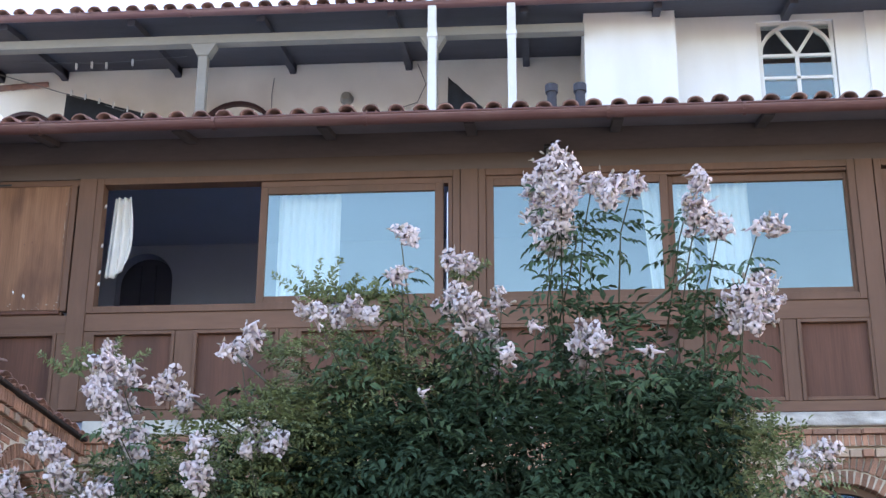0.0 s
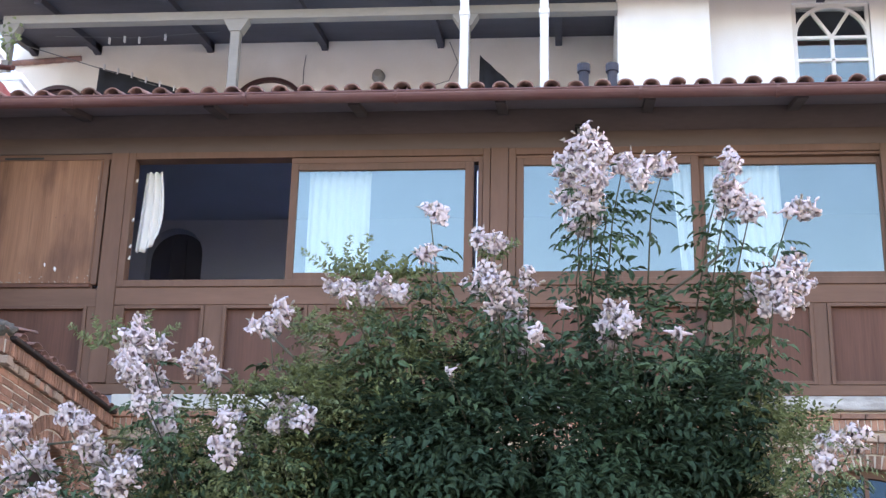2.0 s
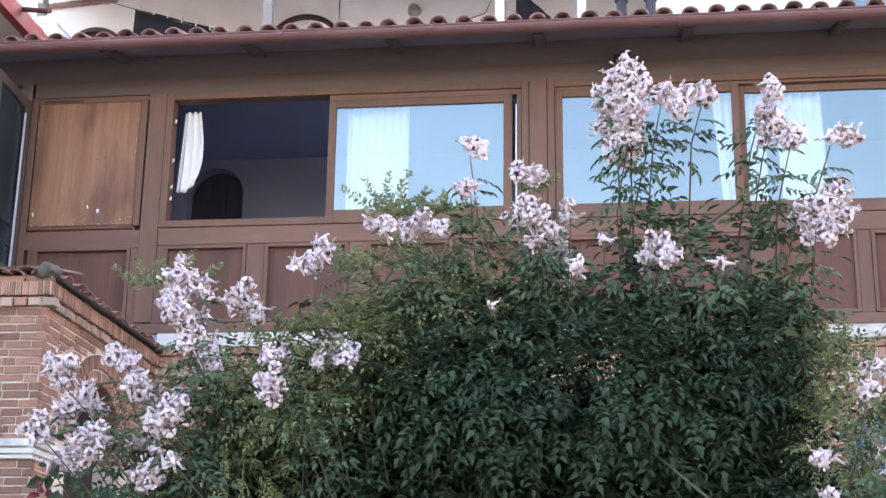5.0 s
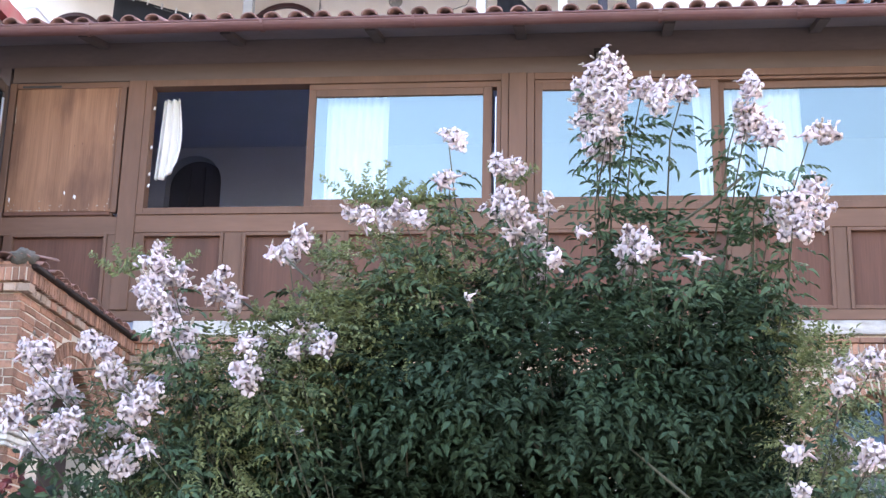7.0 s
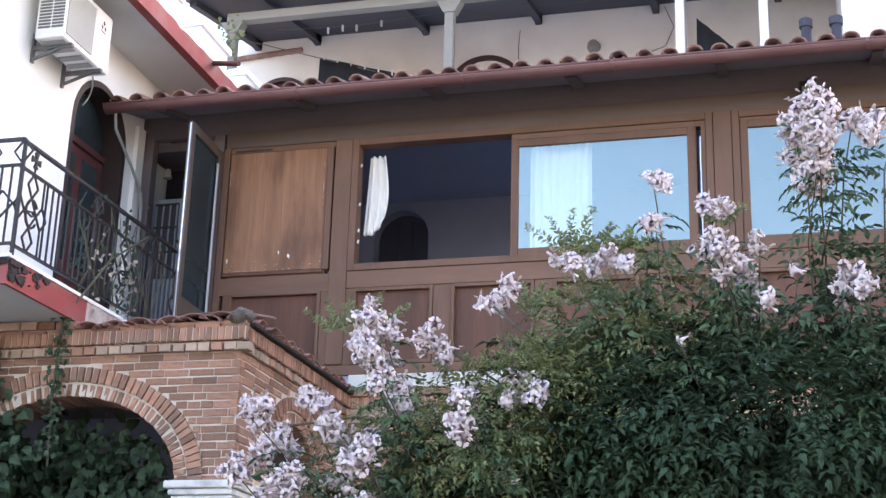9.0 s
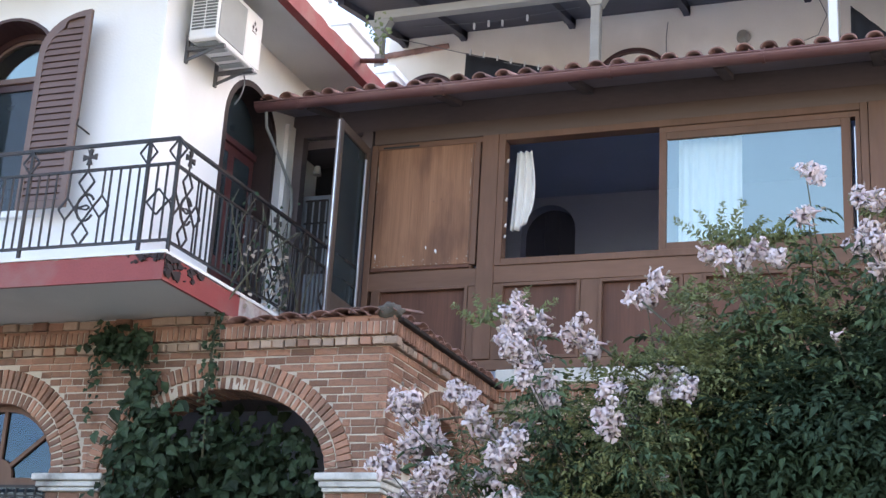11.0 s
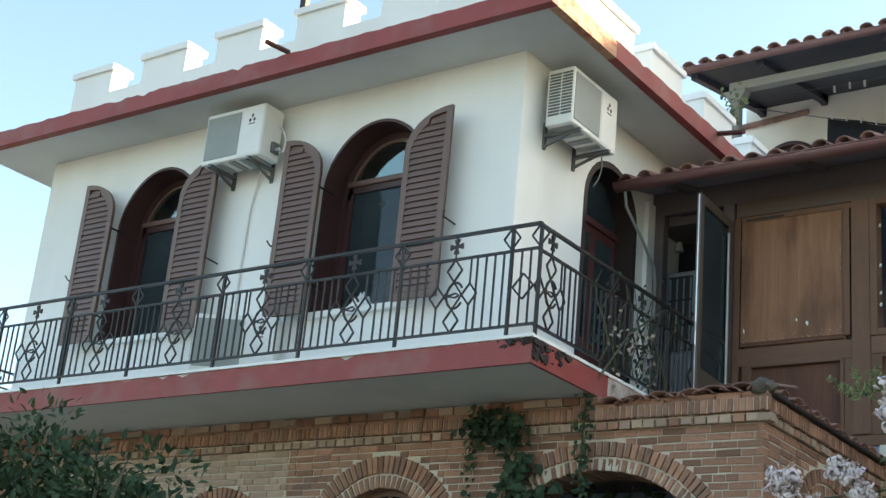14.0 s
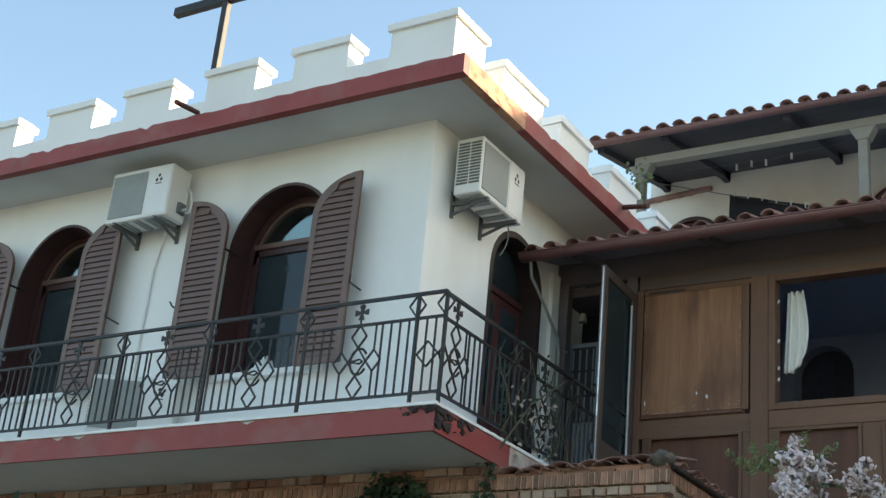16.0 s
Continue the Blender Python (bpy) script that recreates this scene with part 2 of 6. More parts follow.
def tube(bm, pts, r, n=8, r1=None):
    """A round tube along points, tapering from r to r1."""
    pts = [Vector(p) for p in pts]
    rings = []
    for i, p in enumerate(pts):
        d = (pts[min(i + 1, len(pts) - 1)] - pts[max(i - 1, 0)]).normalized()
        u = d.orthogonal().normalized() if i == 0 else (rings_u - d * rings_u.dot(d)).normalized()
        rings_u = u
        w = d.cross(u)
        rad = r if r1 is None else r + (r1 - r) * i / max(1, len(pts) - 1)
        rings.append([bm.verts.new(p + (u * math.cos(2 * math.pi * k / n) + w * math.sin(2 * math.pi * k / n)) * rad) for k in range(n)])
    for a, b in zip(rings, rings[1:]):
        for k in range(n):
            bm.faces.new((a[k], a[(k + 1) % n], b[(k + 1) % n], b[k]))
    bm.faces.new(rings[0][::-1])
    bm.faces.new(rings[-1])
    return bm


def bar(bm, p, q, w, d, up=(0, 1, 0)):
    """A straight flat bar from p to q, w wide in the plane across up, d deep along up."""
    p, q, up = Vector(p), Vector(q), Vector(up)
    s = (q - p).cross(up).normalized() * w / 2
    t = up.normalized() * d / 2
    hexa(bm, [p - s - t, p + s - t, p + s + t, p - s + t], [q - s - t, q + s - t, q + s + t, q - s + t])
    return bm


def ring(bm, pts, w, d, up=(0, 1, 0), closed=True):
    k = len(pts)
    for i in range(k if closed else k - 1):
        bar(bm, pts[i], pts[(i + 1) % k], w, d, up)
    return bm


def slab_wall(bm, put, u0, u1, z0, z1, v0, v1, holes, steps=14):
    """A wall of thickness v0..v1 with openings (centre, half width, bottom, spring, rise); put maps (u, v, z) to the world."""
    cuts = {u0, u1}
    for c, h, b, s, r in holes:
        n = steps if r > 0 else 1
        cuts |= {c - h * math.cos(math.pi * i / n) for i in range(n + 1)}
    cuts = sorted(k for k in cuts if u0 - 1e-6 <= k <= u1 + 1e-6)
    def head(hole, u):
        c, h, b, s, r = hole
        return s + r * math.sqrt(max(0.0, 1 - ((u - c) / h) ** 2))
    for a, b in zip(cuts, cuts[1:]):
        if b - a < 1e-5:
            continue
        mid = (a + b) / 2
        inside = [k for k in holes if abs(mid - k[0]) < k[1]]
        spans = [(z0, z0, z1, z1)]
        if inside:
            k = inside[0]
            spans = [(head(k, a), head(k, b), z1, z1)]
            if k[2] > z0:
                spans.append((z0, z0, k[2], k[2]))
        for la, lb, ha, hb in spans:
            hexa(bm, [put(a, v0, la), put(b, v0, lb), put(b, v1, lb), put(a, v1, la)], [put(a, v0, ha), put(b, v0, hb), put(b, v1, hb), put(a, v1, ha)])
    bmesh.ops.remove_doubles(bm, verts=bm.verts, dist=1e-5)
    return bm


def front(u, v, z):
    return (u, v, z)


def side(u, v, z):
    return (v, u, z)


def arch_band(bm, put, c, spring, a0, b0, a1, b1, v0, v1, n=20, foot=None):
    """A band between two half ellipses; with foot it runs straight down to that height."""
    pr = [(c - math.cos(math.pi * i / n) * a0, spring + math.sin(math.pi * i / n) * b0, c - math.cos(math.pi * i / n) * a1, spring + math.sin(math.pi * i / n) * b1) for i in range(n + 1)]
    if foot is not None:
        pr = [(c - a0, foot, c - a1, foot)] + pr + [(c + a0, foot, c + a1, foot)]
    for p, q in zip(pr, pr[1:]):
        hexa(bm, [put(p[0], v0, p[1]), put(p[2], v0, p[3]), put(p[2], v1, p[3]), put(p[0], v1, p[1])],
             [put(q[0], v0, q[1]), put(q[2], v0, q[3]), put(q[2], v1, q[3]), put(q[0], v1, q[1])])
    bmesh.ops.remove_doubles(bm, verts=bm.verts, dist=1e-5)
    return bm


def half_disc(bm, put, c, spring, a, b, foot, v0, v1, n=20):
    """A plate under a half ellipse, cut off straight at foot."""
    top = [(c - math.cos(math.pi * i / n) * a, spring + math.sin(math.pi * i / n) * b) for i in range(n + 1)]
    half = a * math.sqrt(max(0.0, 1 - ((foot - spring) / b) ** 2)) if foot > spring else a
    out = [(c - half, foot)] + [p for p in top if p[1] > foot + 1e-4] + [(c + half, foot)]
    near, far = [bm.verts.new(put(u, v0, z)) for u, z in out], [bm.verts.new(put(u, v1, z)) for u, z in out]
    bm.faces.new(near)
    bm.faces.new(far[::-1])
    for i in range(len(out)):
        j = (i + 1) % len(out)
        bm.faces.new((near[j], near[i], far[i], far[j]))
    return bm


# ---- the setting ----
XW, YW, ZB, ZE = -6.855, 10.137, 4.859, 8.136      # white house: corner, front, balcony floor, eave
XWL, XB, YB = -13.78, -5.86, 9.061                 # its other corner, balcony edges
YG, YK, XK = 12.812, 10.144, -4.36                 # gallery front, brick front, brick corner
tagged(part("ground", boxed(-400, 400, -300, 500, -0.5, 0.0), GROUND), "dry trodden yard ground with patches of weeds", "ground", kind="structure")

# ---- white house ----
house = thing("white_house", (-10.3, 13.0, 4.6), "white plastered house storey with red-edged eaves and battlements", "house")
WIN = [(-8.60, 0.66), (-11.73, 0.65)]
holes = [(c, h, 5.68, 7.02, 0.72) for c, h in WIN]
part("wall", slab_wall(bmesh.new(), front, XWL, XW, 4.6, ZE, YW, YW + 0.3, holes), PLASTER, house)
part("wall", slab_wall(bmesh.new(), side, YW + 0.3, 17.0, 4.6, ZE, XW - 0.3, XW, [(11.93, 0.57, 4.87, 7.1, 0.56)]), PLASTER, house)
part("wall", boxed(XWL, XWL + 0.3, YW + 0.3, 17.0, 4.6, ZE), PLASTER, house)
part("wall", boxed(XWL, XW, 17.0, 17.3, 4.6, ZE), PLASTER, house)
part("floor", boxed(XWL + 0.3, XW - 0.3, YW + 0.3, 17.0, 4.6, 4.86), INTERIOR, house)
part("partition", boxed(XWL + 0.3, XW - 0.3, 13.2, 13.35, 4.86, ZE - 0.002), INTERIOR, house)
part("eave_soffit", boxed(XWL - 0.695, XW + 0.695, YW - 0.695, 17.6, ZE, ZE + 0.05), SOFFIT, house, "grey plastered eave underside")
E0, E1, E2 = XWL - 0.715, XW + 0.715, YW - 0.715
random.seed(5)


def chipped(bm, put, u0, u1, z0, z1, v0, v1):
    """A painted edge with a nibbled upper rim."""
    n = int((u1 - u0) / 0.09)
    zs = [z1 + random.uniform(-0.012, 0.006) - (0.03 if random.random() < 0.06 else 0) for _ in range(n + 1)]
    for i in range(n):
        a, b = u0 + (u1 - u0) * i / n, u0 + (u1 - u0) * (i + 1) / n
        hexa(bm, [put(a, v0, z0), put(b, v0, z0), put(b, v1, z0), put(a, v1, z0)], [put(a, v0, zs[i]), put(b, v0, zs[i + 1]), put(b, v1, zs[i + 1]), put(a, v1, zs[i])])
    return bm


part("eave_edge", chipped(bmesh.new(), front, E0, E1, ZE - 0.01, ZE + 0.19, E2, E2 + 0.1), RED, house, "flaking red painted eave edge")
# ochre shows worn paint and also colours in the sunlit stretch
OCHRE_RED = mat("worn_red_paint_with_sunlit_ochre", (0.50, 0.29, 0.18), 0.85, var=0.2, scale=9, fine=60, bump=0.5, stain=(0.30, 0.075, 0.06), stain_scale=6.5, stain_amt=1.0, stain_stretch=(1, 1, 1.6))
part("eave_edge", chipped(bmesh.new(), side, E2 + 0.1, 10.62, ZE - 0.01, ZE + 0.19, E1 - 0.1, E1), OCHRE_RED, house, "worn red eave edge with the sunlit ochre put into its colour")
part("eave_edge", chipped(bmesh.new(), side, 10.62, 17.6, ZE - 0.01, ZE + 0.19, E1 - 0.1, E1), RED, house, "flaking red painted eave edge")
part("eave_edge", chipped(bmesh.new(), side, E2 + 0.1, 17.6, ZE + 0.052, ZE + 0.19, E0, E0 + 0.1), RED, house, "flaking red painted eave edge")
part("roof_slab", boxed(XWL - 0.61, XW + 0.61, YW - 0.61, 17.6, ZE + 0.05, ZE + 0.17), PLASTER, house)
PY, PX = 9.60, -6.39
bm = boxed(-12.98, PX, PY, PY + 0.24, ZE + 0.172, 8.60)
box(bm, PX - 0.24, PX, PY + 0.24, 17.0, ZE + 0.172, 8.60)
part("parapet", bm, PLASTER, house)


def merlon(u0, u1, put, v0, v1, low=0.045):
    v0, v1 = v0 - .003, v1 + .003
    bm = bmesh.new()
    t = bmesh.new()
    hexa(t, [put(u0, v0, ZE + .174), put(u1, v0, ZE + .174), put(u1, v1, ZE + .174), put(u0, v1, ZE + .174)], [put(u0, v0, 8.94 - low), put(u1, v0, 8.94 - low), put(u1, v1, 8.94 - low), put(u0, v1, 8.94 - low)])
    join(bm, t)
    t = bmesh.new()
    o = 0.035
    hexa(t, [put(u0 - o, v0 - o, 8.925 - low), put(u1 + o, v0 - o, 8.925 - low), put(u1 + o, v1 + o, 8.925 - low), put(u0 - o, v1 + o, 8.925 - low)], [put(u0 - o, v0 - o, 9.0 - low), put(u1 + o, v0 - o, 9.0 - low), put(u1 + o, v1 + o, 9.0 - low), put(u0 - o, v1 + o, 9.0 - low)])
    hexa(t, [put(u0 - .02, v0 - .02, 8.999 - low), put(u1 + .02, v0 - .02, 8.999 - low), put(u1 + .02, v1 + .02, 8.999 - low), put(u0 - .02, v1 + .02, 8.999 - low)], [put(u0, v0 + .03, 9.03 - low), put(u1, v0 + .03, 9.03 - low), put(u1, v1 - .03, 9.03 - low), put(u0, v1 - .03, 9.03 - low)])
    join(bm, t)
    return part("merlon", bm, PLASTER, house)


for a, b in ((-8.30, -7.63), (-9.45, -8.79), (-10.62, -9.95), (-11.80, -11.10), (-12.98, -12.33)):
    merlon(a, b, front, PY, PY + 0.24)
for a, b in ((10.55, 11.40), (11.80, 12.5), (13.05, 13.8), (14.35, 15.05)):
    merlon(a, b, side, PX - 0.24, PX, 0.08)
merlon(-7.12, PX + .004, front, PY, PY + 0.56)
for p, q in (((-9.422, 9.500, 8.401), (-9.372, 9.120, 8.322)), ((-14.407, 9.500, 8.345), (-14.646, 9.200, 8.438)), ((-6.200, 12.950, 8.326), (-5.750, 12.722, 8.168))):
    part("rain_spout", tube(bmesh.new(), (p, q), 0.028, 10), RUST, house, "rusty iron rain spout")
cross = thing("roof_cross", (-11.3, 11.5, 8.3), "tall dark metal cross standing on the flat roof", "cross")
part("upright", boxed(-11.28, -11.19, 11.455, 11.545, 8.3, 12.3, bev=0.006), IRON, cross)
part("crossbar", boxed(-12.12, -10.36, 11.45, 11.55, 11.42, 11.54, bev=0.006), IRON, cross)


def arched_window(c, h):
    """A casement and fanlight set at the back of a deep painted reveal."""
    w = part("window", arch_band(bmesh.new(), front, c, 7.02, h - 0.035, 0.685, h - 0.003, 0.717, YW - 0.012, YW + 0.38, foot=5.70), DOORWOOD, house, "red-brown arched window set deep in its reveal")
    y = YW + 0.27
    part("inner_frame", arch_band(bmesh.new(), front, c, 7.02, h - 0.10, 0.62, h - 0.035, 0.684, y, y + 0.08, foot=5.70), DOORWOOD, w)
    part("transom", boxed(c - h + 0.10, c + h - 0.10, y - 0.012, y + 0.07, 7.165, 7.225, bev=0.008), SHUTTER, w)
    part("fan_ring", arch_band(bmesh.new(), front, c, 7.02, h - 0.135, 0.585, h - 0.10, 0.62, y + 0.015, y + 0.065, foot=7.225), SHUTTER, w)
    part("fanlight", half_disc(bmesh.new(), front, c, 7.02, h - 0.13, 0.59, 7.225, y + 0.035, y + 0.042), PANE, w).visible_shadow = False
    x0, x1 = c - h + 0.10, c + h - 0.10
    bm = ring(bmesh.new(), [(x0 + .035, y + .04, 5.765), (x1 - .035, y + .04, 5.765), (x1 - .035, y + .04, 7.13), (x0 + .035, y + .04, 7.13)], 0.07, 0.05)
    sash = part("casement", bm, DOORWOOD, w)
    part("pane", boxed(x0 + .06, x1 - .06, y + .038, y + .044, 5.79, 7.10), PANE_DARK, sash).visible_shadow = False
    part("sill", boxed(c - h - 0.06, c + h + 0.06, YW - 0.06, YW + 0.25, 5.635, 5.70, bev=0.01), PLASTER, w)
    for s in (-1, 1):
        shutter(c, h, s, w)


def shutter(c, h, s, w):
    """One louvred leaf, folded back beside its window on long pintles; its head is half of a flat arch."""
    hinge, far = c + s * 0.545, c + s * 1.075
    z0, sp, rise = 5.64, 7.20, 0.40
    n = 9
    curve = [(hinge + (far - hinge) * (1 - math.cos(math.pi / 2 * i / n)), sp + rise * math.sin(math.pi / 2 * i / n)) for i in range(n + 1)]
    y = YW - 0.20
    out = [(hinge, z0)] + curve + [(far, z0)]
    mid = ((hinge + far) / 2, 6.4)
    k = 0.065
    def inset(p):
        return (p[0] + max(-k, min(k, mid[0] - p[0])), p[1] + max(-k, min(k, mid[1] - p[1])))
    bm = bmesh.new()
    for p, q in zip(out, out[1:] + out[:1]):
        a, b = inset(p), inset(q)
        if (Vector(p) - Vector(q)).length > 1e-4:
            hexa(bm, [(r[0], y - .02, r[1]) for r in (p, q, b, a)], [(r[0], y + .02, r[1]) for r in (p, q, b, a)])
    leaf = part("shutter", bm, SHUTTER, w, "brown louvred wooden shutter folded open")
    bm = bmesh.new()
    for p, q in zip(curve, curve[1:]):
        if abs(q[0] - p[0]) > 1e-4:
            hexa(bm, [(p[0], y + .009, z0 + .03), (q[0], y + .009, z0 + .03), (q[0], y + .017, z0 + .03), (p[0], y + .017, z0 + .03)],
                 [(p[0], y + .009, p[1] - .03), (q[0], y + .009, q[1] - .03), (q[0], y + .017, q[1] - .03), (p[0], y + .017, p[1] - .03)])
    bmesh.ops.remove_doubles(bm, verts=bm.verts, dist=1e-5)
    part("back_board", bm, SHUTTER, leaf)
    lo, hi = min(hinge, far) + 0.06, max(hinge, far) - 0.06
    z = z0 + 0.07
    while z < 7.5:
        a, b = lo, hi
        def head(x):
            g = min(1, abs(x - hinge) / abs(far - hinge))
            return sp - 0.075 + rise * math.sqrt(max(0, 1 - (1 - g) ** 2))
        while head(a) < z + 0.05 and a < hi - 0.05:
            a += 0.02
        while head(b) < z + 0.05 and b > lo + 0.05:
            b -= 0.02
        if b - a > 0.08:
            bm = bmesh.new()
            hexa(bm, [(a, y - .021, z), (b, y - .021, z), (b, y - .012, z), (a, y - .012, z)], [(a, y - .009, z + .057), (b, y - .009, z + .057), (b, y, z + .057), (a, y, z + .057)])
            part("slat", bm, SHUTTER, leaf)
        z += 0.066
    for zz in (5.95, 7.0):
        part("hinge", tube(bmesh.new(), ((hinge, YW + .02, zz), (hinge, y, zz)), 0.012, 6), IRON, leaf)
    part("shutter_hook", tube(bmesh.new(), ((far, YW + .01, 6.42), (far + .02 * s, y - .03, 6.42), (far + .05 * s, y - .05, 6.47)), 0.009, 6), IRON, leaf)


for c, h in WIN:
    arched_window(c, h)
DULLRED = mat("dull_red_door_paint", (0.085, 0.026, 0.026), 0.55, var=0.2, scale=4, fine=30)
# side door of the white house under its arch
# reveal darkened in colour to give the shade of the archway
w = part("side_door", arch_band(bmesh.new(), side, 11.93, 7.1, 0.50, 0.49, 0.565, 0.555, XW - 0.30, XW + 0.003, foot=4.87), DOORSHADE, house, "dull red arched balcony door in deep shade")
part("door_leaf", boxed(XW - 0.25, XW - 0.21, 11.44, 12.42, 4.87, 6.98, bev=.006), DULLRED, w)
part("fanlight", half_disc(bmesh.new(), side, 11.93, 7.1, 0.49, 0.48, 7.05, XW - 0.235, XW - 0.225), PANE_DARK, w)
part("door_transom", boxed(XW - 0.26, XW - 0.18, 11.44, 12.42, 6.98, 7.05, bev=.006), DULLRED, w)
for y0, y1 in ((11.54, 11.86), (12.0, 12.32)):
    part("pane", boxed(XW - 0.209, XW - 0.203, y0, y1, 5.75, 6.88), PANE_DARK, w)
    part("door_panel", boxed(XW - 0.209, XW - 0.196, y0, y1, 4.98, 5.6, bev=.004), DULLRED, w)
# black sheet stands in for the shade behind the door
part("door_dark", boxed(XW - 0.29, XW - 0.28, 11.4, 12.46, 4.87, 7.6), BLACKCLOTH_SHADE, w)
part("downpipe", tube(bmesh.new(), ((-6.80, 12.1, 7.42), (-6.80, 12.14, 7.25), (-6.76, 12.45, 6.98), (-6.74, 12.7, 6.75), (-6.74, 12.74, 6.6), (-6.74, 12.74, 4.87)), 0.017, 10), GRILLE, house, "grey rainwater pipe")
part("wall_pier", boxed(-6.85, -6.80, 12.645, 12.80, 4.86, 7.5), PLASTER, house)

# balcony
balcony = thing("balcony", (-10.0, 9.6, 4.6), "concrete balcony with a worn red painted edge", "balcony")
BL = -15.2
bm = boxed(BL + 0.02, XB - 0.02, YB + 0.02, YW, ZB - 0.24, ZB - 0.03)
box(bm, XW, XB - 0.02, YW, YG - 0.05, ZB - 0.24, ZB - 0.03)
box(bm, BL + 0.02, XWL, YW, 15.0, ZB - 0.24, ZB - 0.03)
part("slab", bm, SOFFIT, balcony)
part("front_edge", chipped(bmesh.new(), front, BL, XB, ZB - 0.243, ZB - 0.03, YB, YB + 0.03), RED, balcony, "flaking red painted edge")
part("side_edge", chipped(bmesh.new(), side, YB + 0.03, 10.3, ZB - 0.243, ZB - 0.03, XB - 0.03, XB), RED, balcony, "flaking red painted edge")
part("side_edge", boxed(XB - 0.03, XB, 10.3, YG - 0.05, ZB - 0.243, ZB - 0.03), mat("patched_render", (0.42, 0.38, 0.35), 0.9, var=0.3, scale=8, fine=60, stain=(0.22, 0.06, 0.055), stain_scale=5, stain_amt=0.9), balcony, "patched grey render with red paint remains")
bm = boxed(BL, XB + 0.012, YB - 0.012, YW - 0.001, ZB - 0.03, ZB, bev=0.004)
box(bm, XW + 0.001, XB + 0.012, YW, YG - 0.05, ZB - 0.03, ZB, bev=0.004)
part("marble_edge", bm, PLASTER, balcony, "white marble floor edge")

# ---- balcony railing ----
rail = thing("balcony_railing", (-9.5, YB, ZB), "black wrought iron balcony railing with diamonds and crosses", "railing")
ZT, ZM, ZL = ZB + 0.95, ZB + 0.735, ZB + 0.09


def rail_run(put, u0, u1, posts, ornaments, upv):
    part("top_rail", bar(bmesh.new(), put(u0, 0, ZT), put(u1, 0, ZT), 0.024, 0.036, upv), IRON, rail)
    part("middle_rail", bar(bmesh.new(), put(u0, 0, ZM), put(u1, 0, ZM), 0.018, 0.03, upv), IRON, rail)
    part("bottom_rail", bar(bmesh.new(), put(u0, 0, ZL), put(u1, 0, ZL), 0.018, 0.03, upv), IRON, rail)
    for u in posts:
        p = part("post", bar(bmesh.new(), put(u, 0, ZB - 0.01), put(u, 0, ZT), 0.026, 0.026, upv), IRON, rail)
        z, r = (ZT + ZM) / 2, 0.10
        part("diamond", ring(bmesh.new(), [put(u - r * .8, -.012, z), put(u, -.012, z + r), put(u + r * .8, -.012, z), put(u, -.012, z - r)], 0.014, 0.012, upv), IRON, p)
    for c in ornaments:
        o = part("ornament", bmesh.new(), IRON, rail, "iron cross, diamonds and a looped scroll")
        bm = bmesh.new()
        zc = (ZT + ZM) / 2 + 0.01
        for du, dz in ((0, 1), (0, -1), (1, 0), (-1, 0)):
            t = 0.066
            w0, w1 = 0.008, 0.027
            a = [(c + du * .006 + dz * w0, zc + dz * .006 + du * w0), (c + du * .006 - dz * w0, zc + dz * .006 - du * w0),
                 (c + du * t - dz * w1, zc + dz * t - du * w1), (c + du * t + dz * w1, zc + dz * t + du * w1)]
            hexa(bm, [put(p[0], -.008, p[1]) for p in a], [put(p[0], .008, p[1]) for p in a])
        bar(bm, put(c, 0, ZM), put(c, 0, ZT), 0.012, 0.012, upv)
        part("cross_motif", bm, IRON, o)
        h = (ZM - ZL) / 4
        for z, dx, rz, rx in ((ZM - h * .62, 0, h * .62, .075), (ZL + h * .62, 0, h * .62, .075), ((ZM + ZL) / 2, -.165, .095, .075), ((ZM + ZL) / 2, .165, .095, .075)):
            part("diamond", ring(bmesh.new(), [put(c + dx - rx, 0, z), put(c + dx, 0, z + rz), put(c + dx + rx, 0, z), put(c + dx, 0, z - rz)], 0.014, 0.014, upv), IRON, o)
        zc = (ZM + ZL) / 2
        pts = [put(c + .02 + math.cos(t) * .085, 0, zc + math.sin(t) * .115) for t in [0.6 + i * (2 * math.pi - 1.2) / 14 for i in range(15)]]
        part("scroll", tube(bmesh.new(), pts, .0115, 6), IRON, o)
        part("scroll_tongue", ring(bmesh.new(), [put(c - .06, 0, zc), put(c + .03, 0, zc + .02), put(c + .06, 0, zc), put(c + .03, 0, zc - .02)], 0.012, 0.014, upv), IRON, o)
        bm = bmesh.new()
        for s in (-1, 1):
            for e in (-1, 1):
                bar(bm, put(c + s * .09, 0, zc), put(c, 0, zc + e * h * .78), 0.013, 0.013, upv)
            for zz in (ZL, ZM):
                e = 1 if zz > zc else -1
                bar(bm, put(c + s * .165, 0, zc + e * .095), put(c + s * .165, 0, zz), 0.013, 0.013, upv)
        part("lattice", bm, IRON, o)
    n = int(round((u1 - u0) / 0.088))
    for i in range(1, n):
        u = u0 + (u1 - u0) * i / n
        if any(abs(u - c) < 0.13 for c in ornaments) or any(abs(u - p) < 0.03 for p in posts) or any(.12 < abs(u - c) < .21 for c in ornaments):
            continue
        part("baluster", bar(bmesh.new(), put(u, 0, ZL), put(u, 0, ZM), 0.014, 0.014, upv), IRON, rail)


